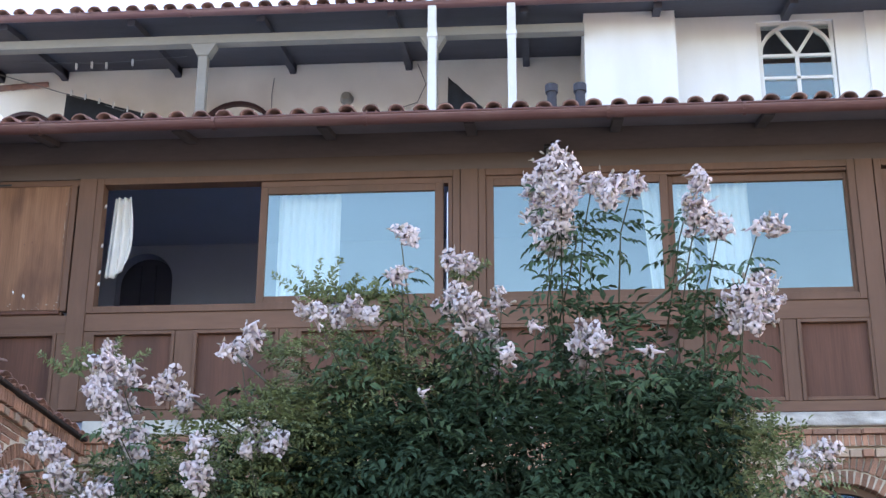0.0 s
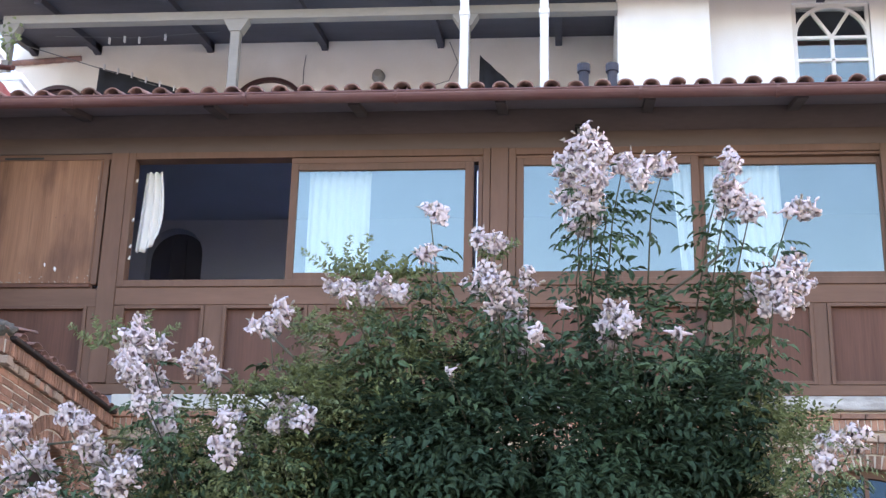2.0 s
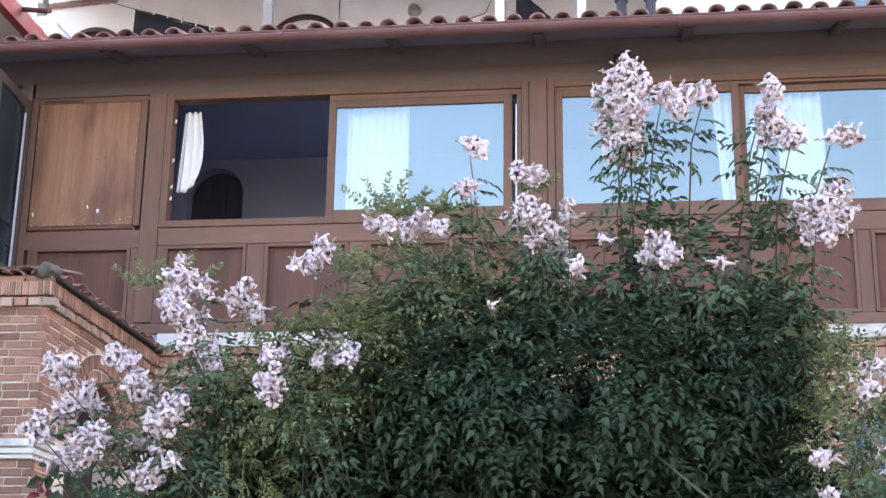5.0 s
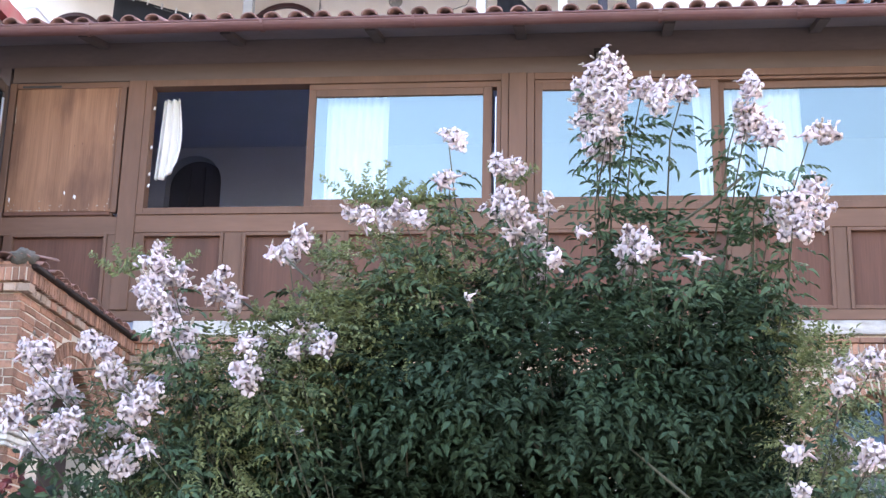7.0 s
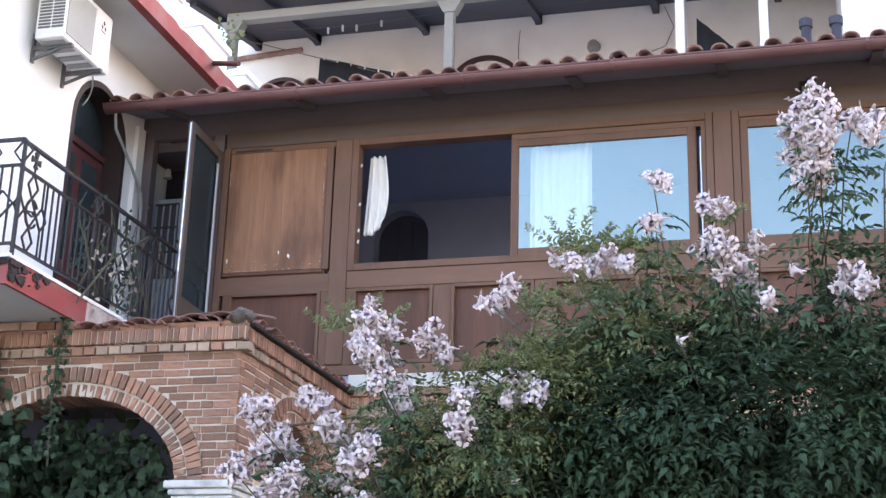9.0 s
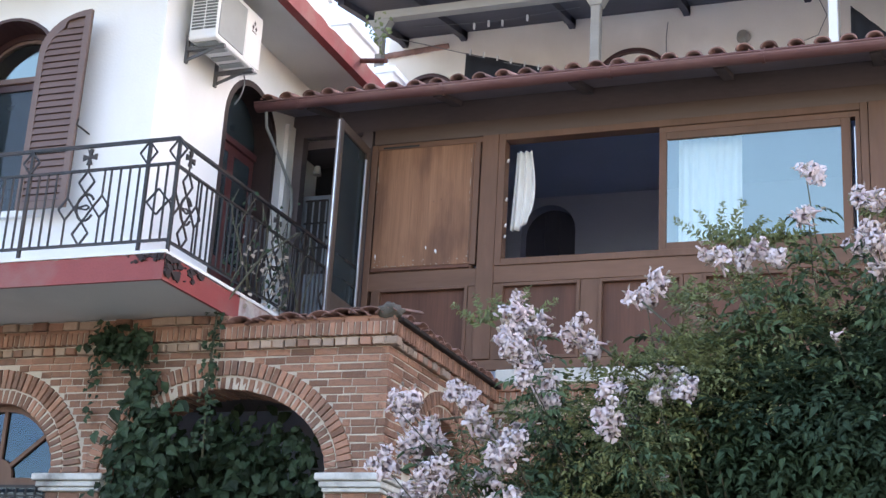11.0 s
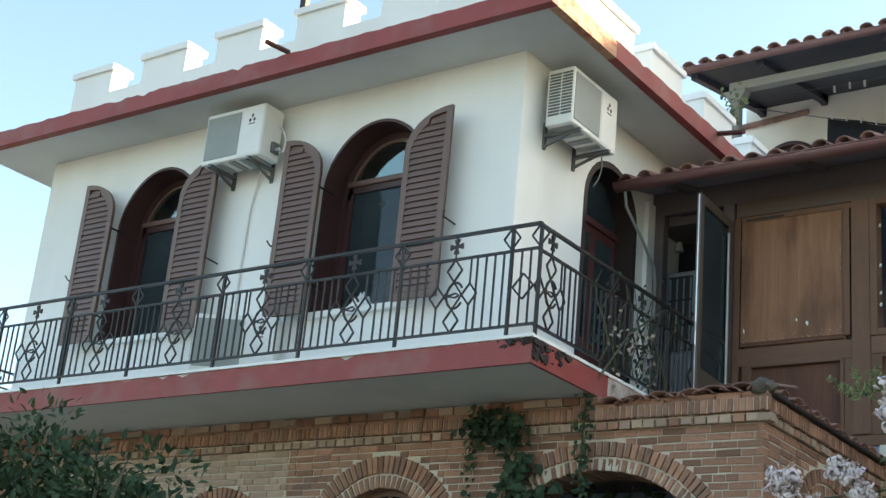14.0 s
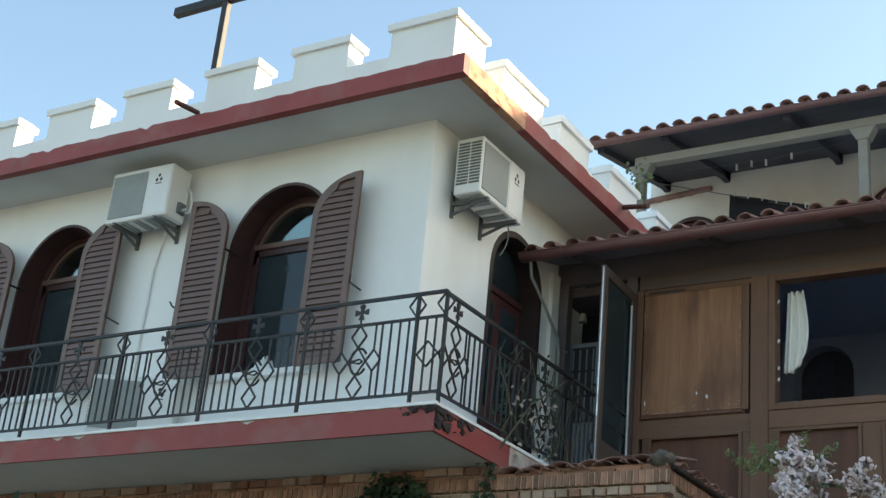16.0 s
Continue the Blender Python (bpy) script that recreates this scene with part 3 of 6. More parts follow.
fposts = [-14.0, -12.72, -11.6, -10.6, -9.42, -8.36, -7.27, -6.135, XB]
forn = [(a + b) / 2 for a, b in zip(fposts[:-2], fposts[1:-1])]
rail_run(lambda u, v, z: (u, YB + 0.03 + v, z), BL + .05, XB, fposts, forn, (0, 1, 0))
z, u = (ZM + ZL) / 2, -6.0
part("diamond", ring(bmesh.new(), [(u - .1, YB + .018, z), (u, YB + .018, z + .11), (u + .1, YB + .018, z), (u, YB + .018, z - .11)], 0.014, 0.014, (0, 1, 0)), IRON, rail)
rail_run(lambda u, v, z: (XB - 0.03 - v, u, z), YB + 0.03, YG - 0.08, [10.35, 11.45], [9.32, 10.9, 12.1], (1, 0, 0))
rail_run(lambda u, v, z: (BL + 0.05 + v, u, z), YB + 0.03, 14.5, [10.3, 11.5, 12.7], [9.7, 10.9, 12.1], (1, 0, 0))


# ---- air conditioners ----
def ac_unit(kind_label):
    """Outdoor unit at the origin: back against y = 0, front to -y, base at z = 0."""
    ac = thing("air_conditioner", (0, 0, 0), kind_label, "air conditioner")
    part("casing", boxed(-.43, .43, -.40, -.10, 0, .60, bev=0.018), WHITEMETAL, ac)
    part("fan_grille", boxed(-.40, .09, -.408, -.398, .05, .55, bev=0.004), GRILLE, ac, "grey fan grille")
    part("service_panel", boxed(.115, .415, -.404, -.398, .03, .57, bev=0.002), WHITEMETAL, ac)
    bm = bmesh.new()
    for dx, dz in ((0, .035), (-.03, -.015), (.03, -.015)):
        hexa(bm, [(.26 + dx, -.406, .44 + dz - .028), (.26 + dx + .02, -.406, .44 + dz), (.26 + dx, -.406, .44 + dz + .028), (.26 + dx - .02, -.406, .44 + dz)],
             [(.26 + dx, -.402, .44 + dz - .028), (.26 + dx + .02, -.402, .44 + dz), (.26 + dx, -.402, .44 + dz + .028), (.26 + dx - .02, -.402, .44 + dz)])
    box(bm, .215, .305, -.406, -.402, .375, .387)
    part("emblem", bm, BLACK, ac, "small dark maker's emblem")
    for i in range(14):
        z = .1 + i * .033
        part("louvre", boxed(-.436, -.428, -.385, -.27, z, z + .02), SLOT, ac)
        part("louvre", boxed(-.436, -.428, -.255, -.13, z, z + .02), SLOT, ac)
    for x in (-.28, .28):
        b = part("bracket", bar(bmesh.new(), (x, -.42, -.02), (x, 0, -.02), .04, .035, (0, 0, 1)), GREYMETAL, ac, "dark steel wall bracket")
        part("bracket_leg", bar(bmesh.new(), (x, -.012, .12), (x, -.012, -.16), .04, .024, (0, 1, 0)), GREYMETAL, b)
        part("bracket_brace", bar(bmesh.new(), (x, -.30, -.035), (x, -.01, -.13), .025, .02, (1, 0, 0)), GREYMETAL, b)
    for x in (-.33, -.18, 0, .16, .32):
        part("base_foot", boxed(x - .04, x + .04, -.37, -.13, -.014, .004), GRILLE, ac)
    v = part("valve_box", boxed(.425, .47, -.25, -.14, .08, .2, bev=.008), GREYMETAL, ac)
    part("valve", tube(bmesh.new(), ((.47, -.2, .12), (.52, -.2, .12)), .018, 8), ALU, v)
    part("cable", tube(bmesh.new(), ((.43, -.15, .42), (.47, -.12, .36), (.5, -.1, .24), (.49, -.12, .12), (.47, -.16, .1)), .011, 8), WHITEMETAL, ac)
    return ac


ac1 = ac_unit("white outdoor air conditioning unit on wall brackets")
ac1.matrix_basis = pose(-10.30, YW, 7.42)
ac1["group"] = "air conditioners on the house"
ac2 = copy_thing(ac1, pose(XW, 10.82, 7.41, 0, 0, 90))
part("drain_pipe", tube(bmesh.new(), ((-10.1, YW - .1, 7.42), (-10.2, YW - .03, 7.32), (-10.27, YW - .02, 7.0), (-10.30, YW - .02, 5.0)), .013, 8), WHITEMETAL, house)
part("cable", tube(bmesh.new(), [(XW + .03, 11.36 + .27 * math.sin(i * .24), 7.95 - i * .065) for i in range(12)], .008, 8), GREYMETAL, house)
# unit and boxes standing on the balcony floor
ac3 = copy_thing(ac1, pose(-10.02, YW - .06, ZB + .17, 0, 0, 28))
tagged(ac3, "white outdoor air conditioning unit standing on the balcony floor")

# black scabs where the red paint has peeled at the balcony corner
rng = random.Random(17)
for k in range(64):
    onside = k % 3 > 0
    u = (YB + abs(rng.gauss(0, .22))) if onside else (XB - abs(rng.gauss(0, .16)))
    z = ZB - .045 - rng.random() ** 2.2 * (.15 if onside else .05)
    r = rng.uniform(.010, .055 if onside else .035)
    pts = [(u + r * rng.uniform(.3, 1.5) * math.cos(i * .785), z + r * rng.uniform(.2, .9) * math.sin(i * .785)) for i in range(8)]
    pts = [(a, min(b, ZB - .034)) for a, b in pts]
    if onside:
        vs = [(XB + d, max(a, YB + .002), b) for d in (.004 + .0003 * k, -.01) for a, b in pts]
    else:
        vs = [(min(a, XB - .002), YB + d, b) for d in (-.004 - .0003 * k, .01) for a, b in pts]
    fs = [tuple(range(8)), tuple(range(15, 7, -1))] + [(i, (i + 1) % 8, 8 + (i + 1) % 8, 8 + i) for i in range(8)]
    part("peeled_patch", (vs, fs), SCAB_SHADE, balcony)
# crumpled cloth on a window sill
n = 12
vs = [(-8.75 + .26 * i / n + .02 * math.sin(j * 1.7), YW - .05 + .22 * j / n, 5.705 + .13 * math.sin(math.pi * i / n) * math.sin(math.pi * j / n) * (1 + .5 * math.sin(i * 1.9 + j * 2.3)) ) for j in range(n + 1) for i in range(n + 1)]
fs = [(j * (n + 1) + i, j * (n + 1) + i + 1, (j + 1) * (n + 1) + i + 1, (j + 1) * (n + 1) + i) for j in range(n) for i in range(n)]
tagged(part("cloth", (vs, fs), CURTAIN, None, smooth=True), "crumpled white cloth lying on the window sill", "cloth")
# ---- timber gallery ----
# darker copy of the rail timber, with the eave's shade in its colour
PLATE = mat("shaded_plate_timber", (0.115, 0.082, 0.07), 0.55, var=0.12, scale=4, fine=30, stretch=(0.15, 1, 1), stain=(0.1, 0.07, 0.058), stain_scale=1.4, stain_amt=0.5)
gallery = thing("timber_gallery", (-1.4, YG, 4.7), "enclosed brown timber gallery with sliding windows and panels", "gallery")


def gbox(name, x0, x1, z0, z1, y0=0.0, y1=0.1, m=TIMBER, parent=None, bev=0.006, label=""):
    return part(name, boxed(x0, x1, YG + y0, YG + y1, z0, z1, bev=bev), m, parent or gallery, label)


GX1 = 5.2
gbox("bottom_plate", -5.85, GX1, 4.73, 4.83, -0.012, 0.12, TIMBER_H)
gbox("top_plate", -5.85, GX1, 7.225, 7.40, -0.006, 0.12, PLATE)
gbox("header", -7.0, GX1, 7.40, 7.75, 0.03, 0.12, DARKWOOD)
gbox("middle_rail", -4.44, GX1, 5.62, 5.80, -0.006, 0.12, TIMBER_H)
gbox("middle_rail", -5.85, -4.62, 5.60, 5.79, -0.004, 0.12, TIMBER_H)
for x0, x1, d in ((-4.62, -4.44, -0.025), (-0.785, -0.615, -0.035), (3.03, 3.2, -0.03)):
    gbox("post", x0, x1, 4.84, 7.222, d, 0.12)
gbox("post", -5.87, -5.80, 4.84, 7.222, -0.008, 0.12)


def field(x0, x1, z0, z1, m=PANEL, label=""):
    """A sunk panel with a moulded frame round it."""
    p = gbox("panel", x0, x1, z0, z1, 0.035, 0.06, m, None, 0, label)
    for a, b, c, d in ((x0 - .035, x0, z0 - .035, z1 + .035), (x1, x1 + .035, z0 - .035, z1 + .035), (x0, x1, z0 - .035, z0), (x0, x1, z1, z1 + .035)):
        gbox("moulding", a, b, c, d, -0.016, 0.06, TIMBER, p, 0.005)
    return p


lower = [(-5.66, -4.74)] + [(-4.33 + i * 1.01, -3.575 + i * 1.01) for i in range(3)] + [(-1.30, -0.90), (-0.5, 0.25), (0.51, 1.26), (1.52, 2.19), (2.39, 3.0), (3.3, 4.0), (4.2, 4.9)]
for a, b in lower:
    field(a, b, 4.868, 5.58)
for a, b in zip([(-5.8, -5.8)] + lower, lower + [(GX1, GX1)]):
    x0, x1 = a[1] + .036, b[0] - .036
    if x1 - x0 > 0.02:
        gbox("stile", x0, x1, 4.832, 5.618, 0.0, 0.1, TIMBER)
for a, b in lower:
    gbox("rail", a - .036, b + .036, 4.830, 4.833, 0.004, 0.1, TIMBER_H)
    gbox("rail", a - .036, b + .036, 5.614, 5.618, 0.004, 0.1, TIMBER_H)
ply = gbox("panel", -5.785, -4.70, 5.845, 7.155, -0.004, 0.05, PLY, None, 0.004, "sun-bleached orange plywood panel with peeling varnish")
gbox("moulding", -4.70, -4.64, 5.83, 7.16, -0.014, 0.05, TIMBER, ply, 0.008)
gbox("moulding", -4.725, -4.708, 5.86, 7.14, -0.013, 0.0, TIMBER, ply, 0.004)
gbox("ledge", -5.785, -4.70, 5.80, 5.838, -0.022, 0.05, PANEL, ply, 0.006)
gbox("ledge_gap", -5.785, -4.70, 5.838, 5.845, 0.01, 0.05, BLACK, ply, 0)
gbox("top_slot", -5.74, -5.33, 7.172, 7.192, -0.002, 0.05, BLACK, ply, 0)
for x, z, w, h in ((-5.085, 6.02, .022, .055), (-5.19, 6.06, .012, .045), (-5.75, 6.0, .012, .06), (-4.72, 6.1, .01, .07), (-5.13, 6.55, .006, .03), (-5.05, 6.57, .006, .03)):
    bm = bmesh.new()
    vs = [(x, z), (x + w, z - h * .3), (x + w * .7, z - h), (x - w * .3, z - h * .5)]
    hexa(bm, [(a, YG - .0075, b) for a, b in vs], [(a, YG - .003, b) for a, b in vs])
    part("paint_chip", bm, PLASTER if z < 6.5 else PANEL, ply)
rng = random.Random(29)
for k in range(46):
    edge = k % 4
    x = rng.uniform(-5.77, -4.73) if edge else rng.choice((-5.778, -4.735)) + rng.uniform(-.006, .012)
    z = (5.855 + rng.random() ** 3 * .12) if edge else rng.uniform(5.9, 7.0)
    w, h = rng.uniform(.006, .03) if edge else rng.uniform(.004, .009), rng.uniform(.006, .018) if edge else rng.uniform(.03, .12)
    vs = [(x - w / 2, z + h * rng.uniform(-.2, .2)), (x, z + h / 2), (x + w / 2, z + h * rng.uniform(-.2, .2)), (x + w * .1, z - h / 2)]
    bm = bmesh.new()
    hexa(bm, [(a, YG - .0065, b) for a, b in vs], [(a, YG - .003, b) for a, b in vs])
    part("varnish_chip", bm, BUD, ply)
gbox("rail", -5.798, -4.622, 7.16, 7.222, 0.002, 0.1, TIMBER_H)
gbox("rail", -5.736, -4.684, 5.79, 5.83, 0.002, 0.1, TIMBER_H)


def frame_of(name, x0, x1, z0, z1, w, y0, y1, m=TIMBER, parent=None, label=""):
    bm = bmesh.new()
    for a, b, c, d in ((x0, x0 + w, z0, z1), (x1 - w, x1, z0, z1), (x0 + w, x1 - w, z0, z0 + w), (x0 + w, x1 - w, z1 - w, z1)):
        box(bm, a, b, YG + y0, YG + y1, c, d, bev=0.006)
    return part(name, bm, m, parent or gallery, label)


def sash(x0, x1, z0, z1, y, win, mirror=PANE):
    s = frame_of("sash", x0, x1, z0, z1, 0.075, y, y + 0.045, TIMBER, win)
    part("pane", boxed(x0 + .06, x1 - .06, YG + y + .02, YG + y + .026, z0 + .06, z1 - .06), mirror, s).visible_shadow = False
    return s


w1 = frame_of("window", -4.438, -0.79, 5.80, 7.222, 0.072, -0.022, 0.13, TIMBER, None, "brown timber sliding window, one half slid open")
sash(-2.775, -0.965, 5.87, 7.09, 0.0, w1)
gbox("jamb_strip", -0.965, -0.955, 5.874, 7.14, 0.0, 0.1, TIMBER, w1, 0)
gbox("inner_jamb", -0.905, -0.865, 5.874, 7.14, -0.01, 0.1, TIMBER, w1, 0.003)
gbox("track_strip", -0.922, -0.912, 5.874, 7.0, 0.03, 0.06, ALU, w1, 0)
gbox("head_track", -2.775, -0.86, 7.09, 7.148, 0.0, 0.1, TIMBER_H, w1, 0.003)
w2 = frame_of("window", -0.612, 3.028, 5.80, 7.222, 0.072, -0.022, 0.13, TIMBER, None, "brown timber sliding window, closed, reflecting blue sky")
sash(-0.538, 1.23, 5.87, 7.12, 0.0, w2)
sash(1.21, 3.0, 5.87, 7.12, 0.05, w2)
gbox("head_track", -0.54, 2.955, 7.12, 7.148, 0.0, 0.1, TIMBER_H, w2, 0.003)
w3 = frame_of("window", 3.21, GX1, 5.80, 7.222, 0.072, -0.022, 0.13, TIMBER, None, "brown timber sliding window, closed")
sash(3.28, GX1 - .07, 5.87, 7.12, 0.0, w3)


def curtain(x0, x1, z0, z1, y, tied=False, lean=0.0):
    n, rows = 44, 18
    vs, fs = [], []
    for j in range(rows + 1):
        g = j / rows
        for i in range(n + 1):
            f = i / n
            x = x0 + (x1 - x0) * f
            d = 0.028 * math.sin(f * 2 * math.pi * ((x1 - x0) / 0.085) + 0.4 * math.sin(g * 3))
            if tied:
                x = x0 + .045 * (1 - g) + (x1 - x0) * (f * (.7 + .3 * math.sin(math.pi * g * .8)))
                zz = z1 + (z0 - z1) * g + (f - .25) ** 2 * 0.26 * g ** 3
            else:
                x += lean * g * (1 - f * .3)
                zz = z1 + (z0 - z1) * g
            vs.append((x, YG + y + d, zz))
    for j in range(rows):
        for i in range(n):
            a = j * (n + 1) + i
            fs.append((a, a + 1, a + n + 2, a + n + 1))
    ob = part("curtain", (vs, fs), CURTAIN, None, smooth=True)
    mod = ob.modifiers.new("cloth", "SOLIDIFY")
    mod.thickness = 0.004
    return ob


for a in ((-2.62, -2.0, 5.75, 7.08, 0.2), (0.98, 1.19, 5.75, 7.12, 0.2, False, .09), (1.28, 1.48, 5.75, 7.12, .2), (1.58, 2.02, 5.75, 7.12, 0.2, False, .04)):
    tagged(curtain(*a), "white curtain hanging in folds behind the glass", "curtain", "gallery curtains")
tagged(curtain(-4.345, -4.105, 6.22, 7.08, 0.17, True), "white curtain tied back in the open window", "curtain", "gallery curtains")
for z in (6.92, 6.5, 6.22, 6.1):
    part("curtain_clip", tube(bmesh.new(), ((-4.352, YG + .03, z), (-4.345, YG + .035, z + .035)), .011, 8), WHITEMETAL, w1)
# room inside the gallery
room = thing("gallery_room", (-1.0, 14.5, 4.7), "dim room behind the gallery windows", "room", kind="structure")
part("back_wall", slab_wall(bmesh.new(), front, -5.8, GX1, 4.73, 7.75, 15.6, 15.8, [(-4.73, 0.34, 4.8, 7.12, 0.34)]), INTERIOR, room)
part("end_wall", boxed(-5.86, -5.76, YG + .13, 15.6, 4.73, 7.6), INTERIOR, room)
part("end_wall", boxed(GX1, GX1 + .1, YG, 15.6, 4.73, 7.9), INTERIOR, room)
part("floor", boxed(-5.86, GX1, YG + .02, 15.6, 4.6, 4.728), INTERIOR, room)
# shade of the passage beyond the doorway is put into this colour
DUSK = mat("unlit_passage_shade", (0.10, 0.115, 0.16), 0.9, var=0.15, scale=1.5)
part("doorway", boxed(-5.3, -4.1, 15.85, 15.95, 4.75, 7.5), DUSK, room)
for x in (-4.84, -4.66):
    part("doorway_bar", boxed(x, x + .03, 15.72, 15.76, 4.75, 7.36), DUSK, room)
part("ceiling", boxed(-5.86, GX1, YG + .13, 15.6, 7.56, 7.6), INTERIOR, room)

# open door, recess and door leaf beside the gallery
# back wall painted black for the shade inside the recess
recess = part("recess_wall", boxed(-7.4, -5.87, 13.5, 13.6, 4.86, 7.7), BLACKCLOTH_SHADE, gallery)
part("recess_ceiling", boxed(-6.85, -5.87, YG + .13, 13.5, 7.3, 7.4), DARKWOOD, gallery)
inner = part("inner_door", boxed(-6.82, -6.36, 13.05, 13.10, 4.86, 6.80, bev=.008), BLUEDOOR, gallery, "grey-blue door with a dark iron grille")
part("grille_backing", boxed(-6.72, -6.45, 13.044, 13.049, 5.9, 6.74), BLACK, inner)
for i in range(4):
    part("grille_bar", boxed(-6.715 + i * .08, -6.70 + i * .08, 13.03, 13.044, 5.9, 6.74), BLUEDOOR, inner)
for z in (5.9, 6.18, 6.46, 6.72):
    part("grille_bar", boxed(-6.72, -6.45, 13.026, 13.04, z, z + .02), IRON, inner)
part("door_lamp", tube(bmesh.new(), ((-6.60, 13.0, 7.02), (-6.60, 13.0, 7.12)), .05, 12, .03), GREYWOOD, gallery)
# posts take the dark soffit wood for the shade under the roof
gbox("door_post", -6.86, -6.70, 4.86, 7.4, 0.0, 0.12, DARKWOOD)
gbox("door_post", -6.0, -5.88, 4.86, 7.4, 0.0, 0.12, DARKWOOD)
leaf = part("door_leaf", bmesh.new(), TIMBER, gallery, "brown glazed door standing open")
bm = bmesh.new()
for a, b, c, d in ((0, .09, 0, 2.3), (.76, .85, 0, 2.3), (.09, .76, 0, .5), (.09, .76, 2.2, 2.3)):
    box(bm, a, b, -.025, .025, c, d, bev=.006)
M = pose(-5.90, YG - .03, 4.88, 0, 0, -87)
bm.transform(M)
part("leaf_frame", bm, mat("grey_brown_door_wood", (0.10, 0.075, 0.062), 0.5, var=0.2, scale=4, fine=30, stretch=(1, 1, 0.2)), leaf)
bm = boxed(.12, .155, .026, .045, .35, 2.12, bev=.004)
bm.transform(M)
part("bolt_rod", bm, ALU, leaf, "bright aluminium strip")
bm = boxed(.08, .77, -.006, .006, .48, 2.22)
bm.transform(M)
part("pane", bm, PANE_DARK, leaf)
bm = boxed(.848, .854, -.005, .008, .02, 2.28)
bm.transform(M)
part("edge_strip", bm, ALU, leaf, "shiny worn door edge")
bm = tube(bmesh.new(), ((.80, -.03, 1.05), (.80, -.07, 1.05), (.70, -.07, 1.05)), .01, 8)
bm.transform(M)
part("handle", bm, IRON, leaf)
gbox("aluminium_strip", -5.942, -5.93, 5.3, 7.1, -.03, 0.0, ALU)

# ---- gallery roof ----
SL = math.tan(radians(15))
RY, RZ = 12.10, 7.50          # gutter line
roof = thing("gallery_roof", (-1.0, RY, RZ), "lean-to roof of terracotta barrel tiles with a brown gutter", "roof")
RX0, RX1 = -6.85, 6.0


def deck(x0, x1, y0, y1, z0, sl, t, m, name, parent):
    bm = bmesh.new()
    hexa(bm, [(x0, y0, z0), (x1, y0, z0), (x1, y1, z0 + (y1 - y0) * sl), (x0, y1, z0 + (y1 - y0) * sl)],
         [(x0, y0, z0 + t), (x1, y0, z0 + t), (x1, y1, z0 + t + (y1 - y0) * sl), (x0, y1, z0 + t + (y1 - y0) * sl)])
    return part(name, bm, m, parent)


deck(RX0, RX1, RY + .06, 18.6, RZ - 0.02, SL, 0.05, SOFFITWOOD, "boarding", roof)
for i in range(9):
    x = -6.4 + i * 1.42
    bm = bmesh.new()
    y0, y1 = RY + .14, YG + .02
    hexa(bm, [(x, y0, RZ - .07 + .02), (x + .1, y0, RZ - .07 + .02), (x + .1, y1, RZ - .10 + (y1 - RY) * SL), (x, y1, RZ - .10 + (y1 - RY) * SL)],
         [(x, y0, RZ - .005), (x + .1, y0, RZ - .005), (x + .1, y1, RZ - .022 + (y1 - RY - .06) * SL), (x, y1, RZ - .022 + (y1 - RY - .06) * SL)])
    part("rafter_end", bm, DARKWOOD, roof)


def gutter(x0, x1, y, z, parent, r=0.062, m=GUTTER):
    """A half-round gutter with a rolled lip; its axis at (y, z)."""
    n, prof = 10, []
    for i in range(n + 1):
        a = math.pi + math.pi * i / n
        prof.append((y + r * math.cos(a), z + r * math.sin(a)))
    for i in range(n, -1, -1):
        a = math.pi + math.pi * i / n
        prof.append((y + (r - .006) * math.cos(a), z + (r - .006) * math.sin(a)))
    bm = bmesh.new()
    seg = max(2, int((x1 - x0) / 1.0))
    rows = []
    for k in range(seg + 1):
        x = x0 + (x1 - x0) * k / seg
        sag = 0.004 * math.sin(k * 2.1)
        rows.append([bm.verts.new((x, p[0], p[1] + sag)) for p in prof])
    for a, b in zip(rows, rows[1:]):
        for i in range(len(prof)):
            j = (i + 1) % len(prof)
            bm.faces.new((a[i], a[j], b[j], b[i]))
    bm.faces.new(rows[0])
    bm.faces.new(rows[-1][::-1])
    g = part("gutter", bm, m, parent, "brown half-round gutter")
    part("gutter_lip", tube(bmesh.new(), ((x0, y - r, z), (x1, y - r, z)), .011, 8), m, g)
    return g


g = gutter(RX0 - .05, RX1, RY - 0.02, RZ - 0.02, roof, .078)
for x in (-4.81, -3.105, -1.65, 0.65, 1.907, 3.5, -6.4):
    bm = bmesh.new()
    ring(bm, [(x, RY - .02 + .088 * math.cos(math.pi + math.pi * i / 8), RZ - .02 + .088 * math.sin(math.pi + math.pi * i / 8)) for i in range(9)], .006, .03, (1, 0, 0), closed=False)
    part("gutter_clip", bm, GUTTER, g)


def barrel(r0, r1, length, slope, t=0.016, n=10, flip=False):
    """One barrel tile, narrower uphill, along +y from the origin."""
    vs, fs = [], []
    for k, (y, r) in enumerate(((0, r0), (length, r1))):
        for rr in (r, r - t):
            for i in range(n + 1):
                a = math.pi * i / n
                z = rr * math.sin(a) * 0.8
                vs.append((rr * math.cos(a), y, (-z if flip else z) + y * slope))
    m = n + 1
    for i in range(n):
        fs += [(i, i + 1, 2 * m + i + 1, 2 * m + i), (m + i + 1, m + i, 3 * m + i, 3 * m + i + 1), (i + 1, i, m + i, m + i + 1), (2 * m + i, 2 * m + i + 1, 3 * m + i + 1, 3 * m + i)]
    fs += [(0, 2 * m, 3 * m, m), (n, m + n, 3 * m + n, 2 * m + n)]
    return vs, fs


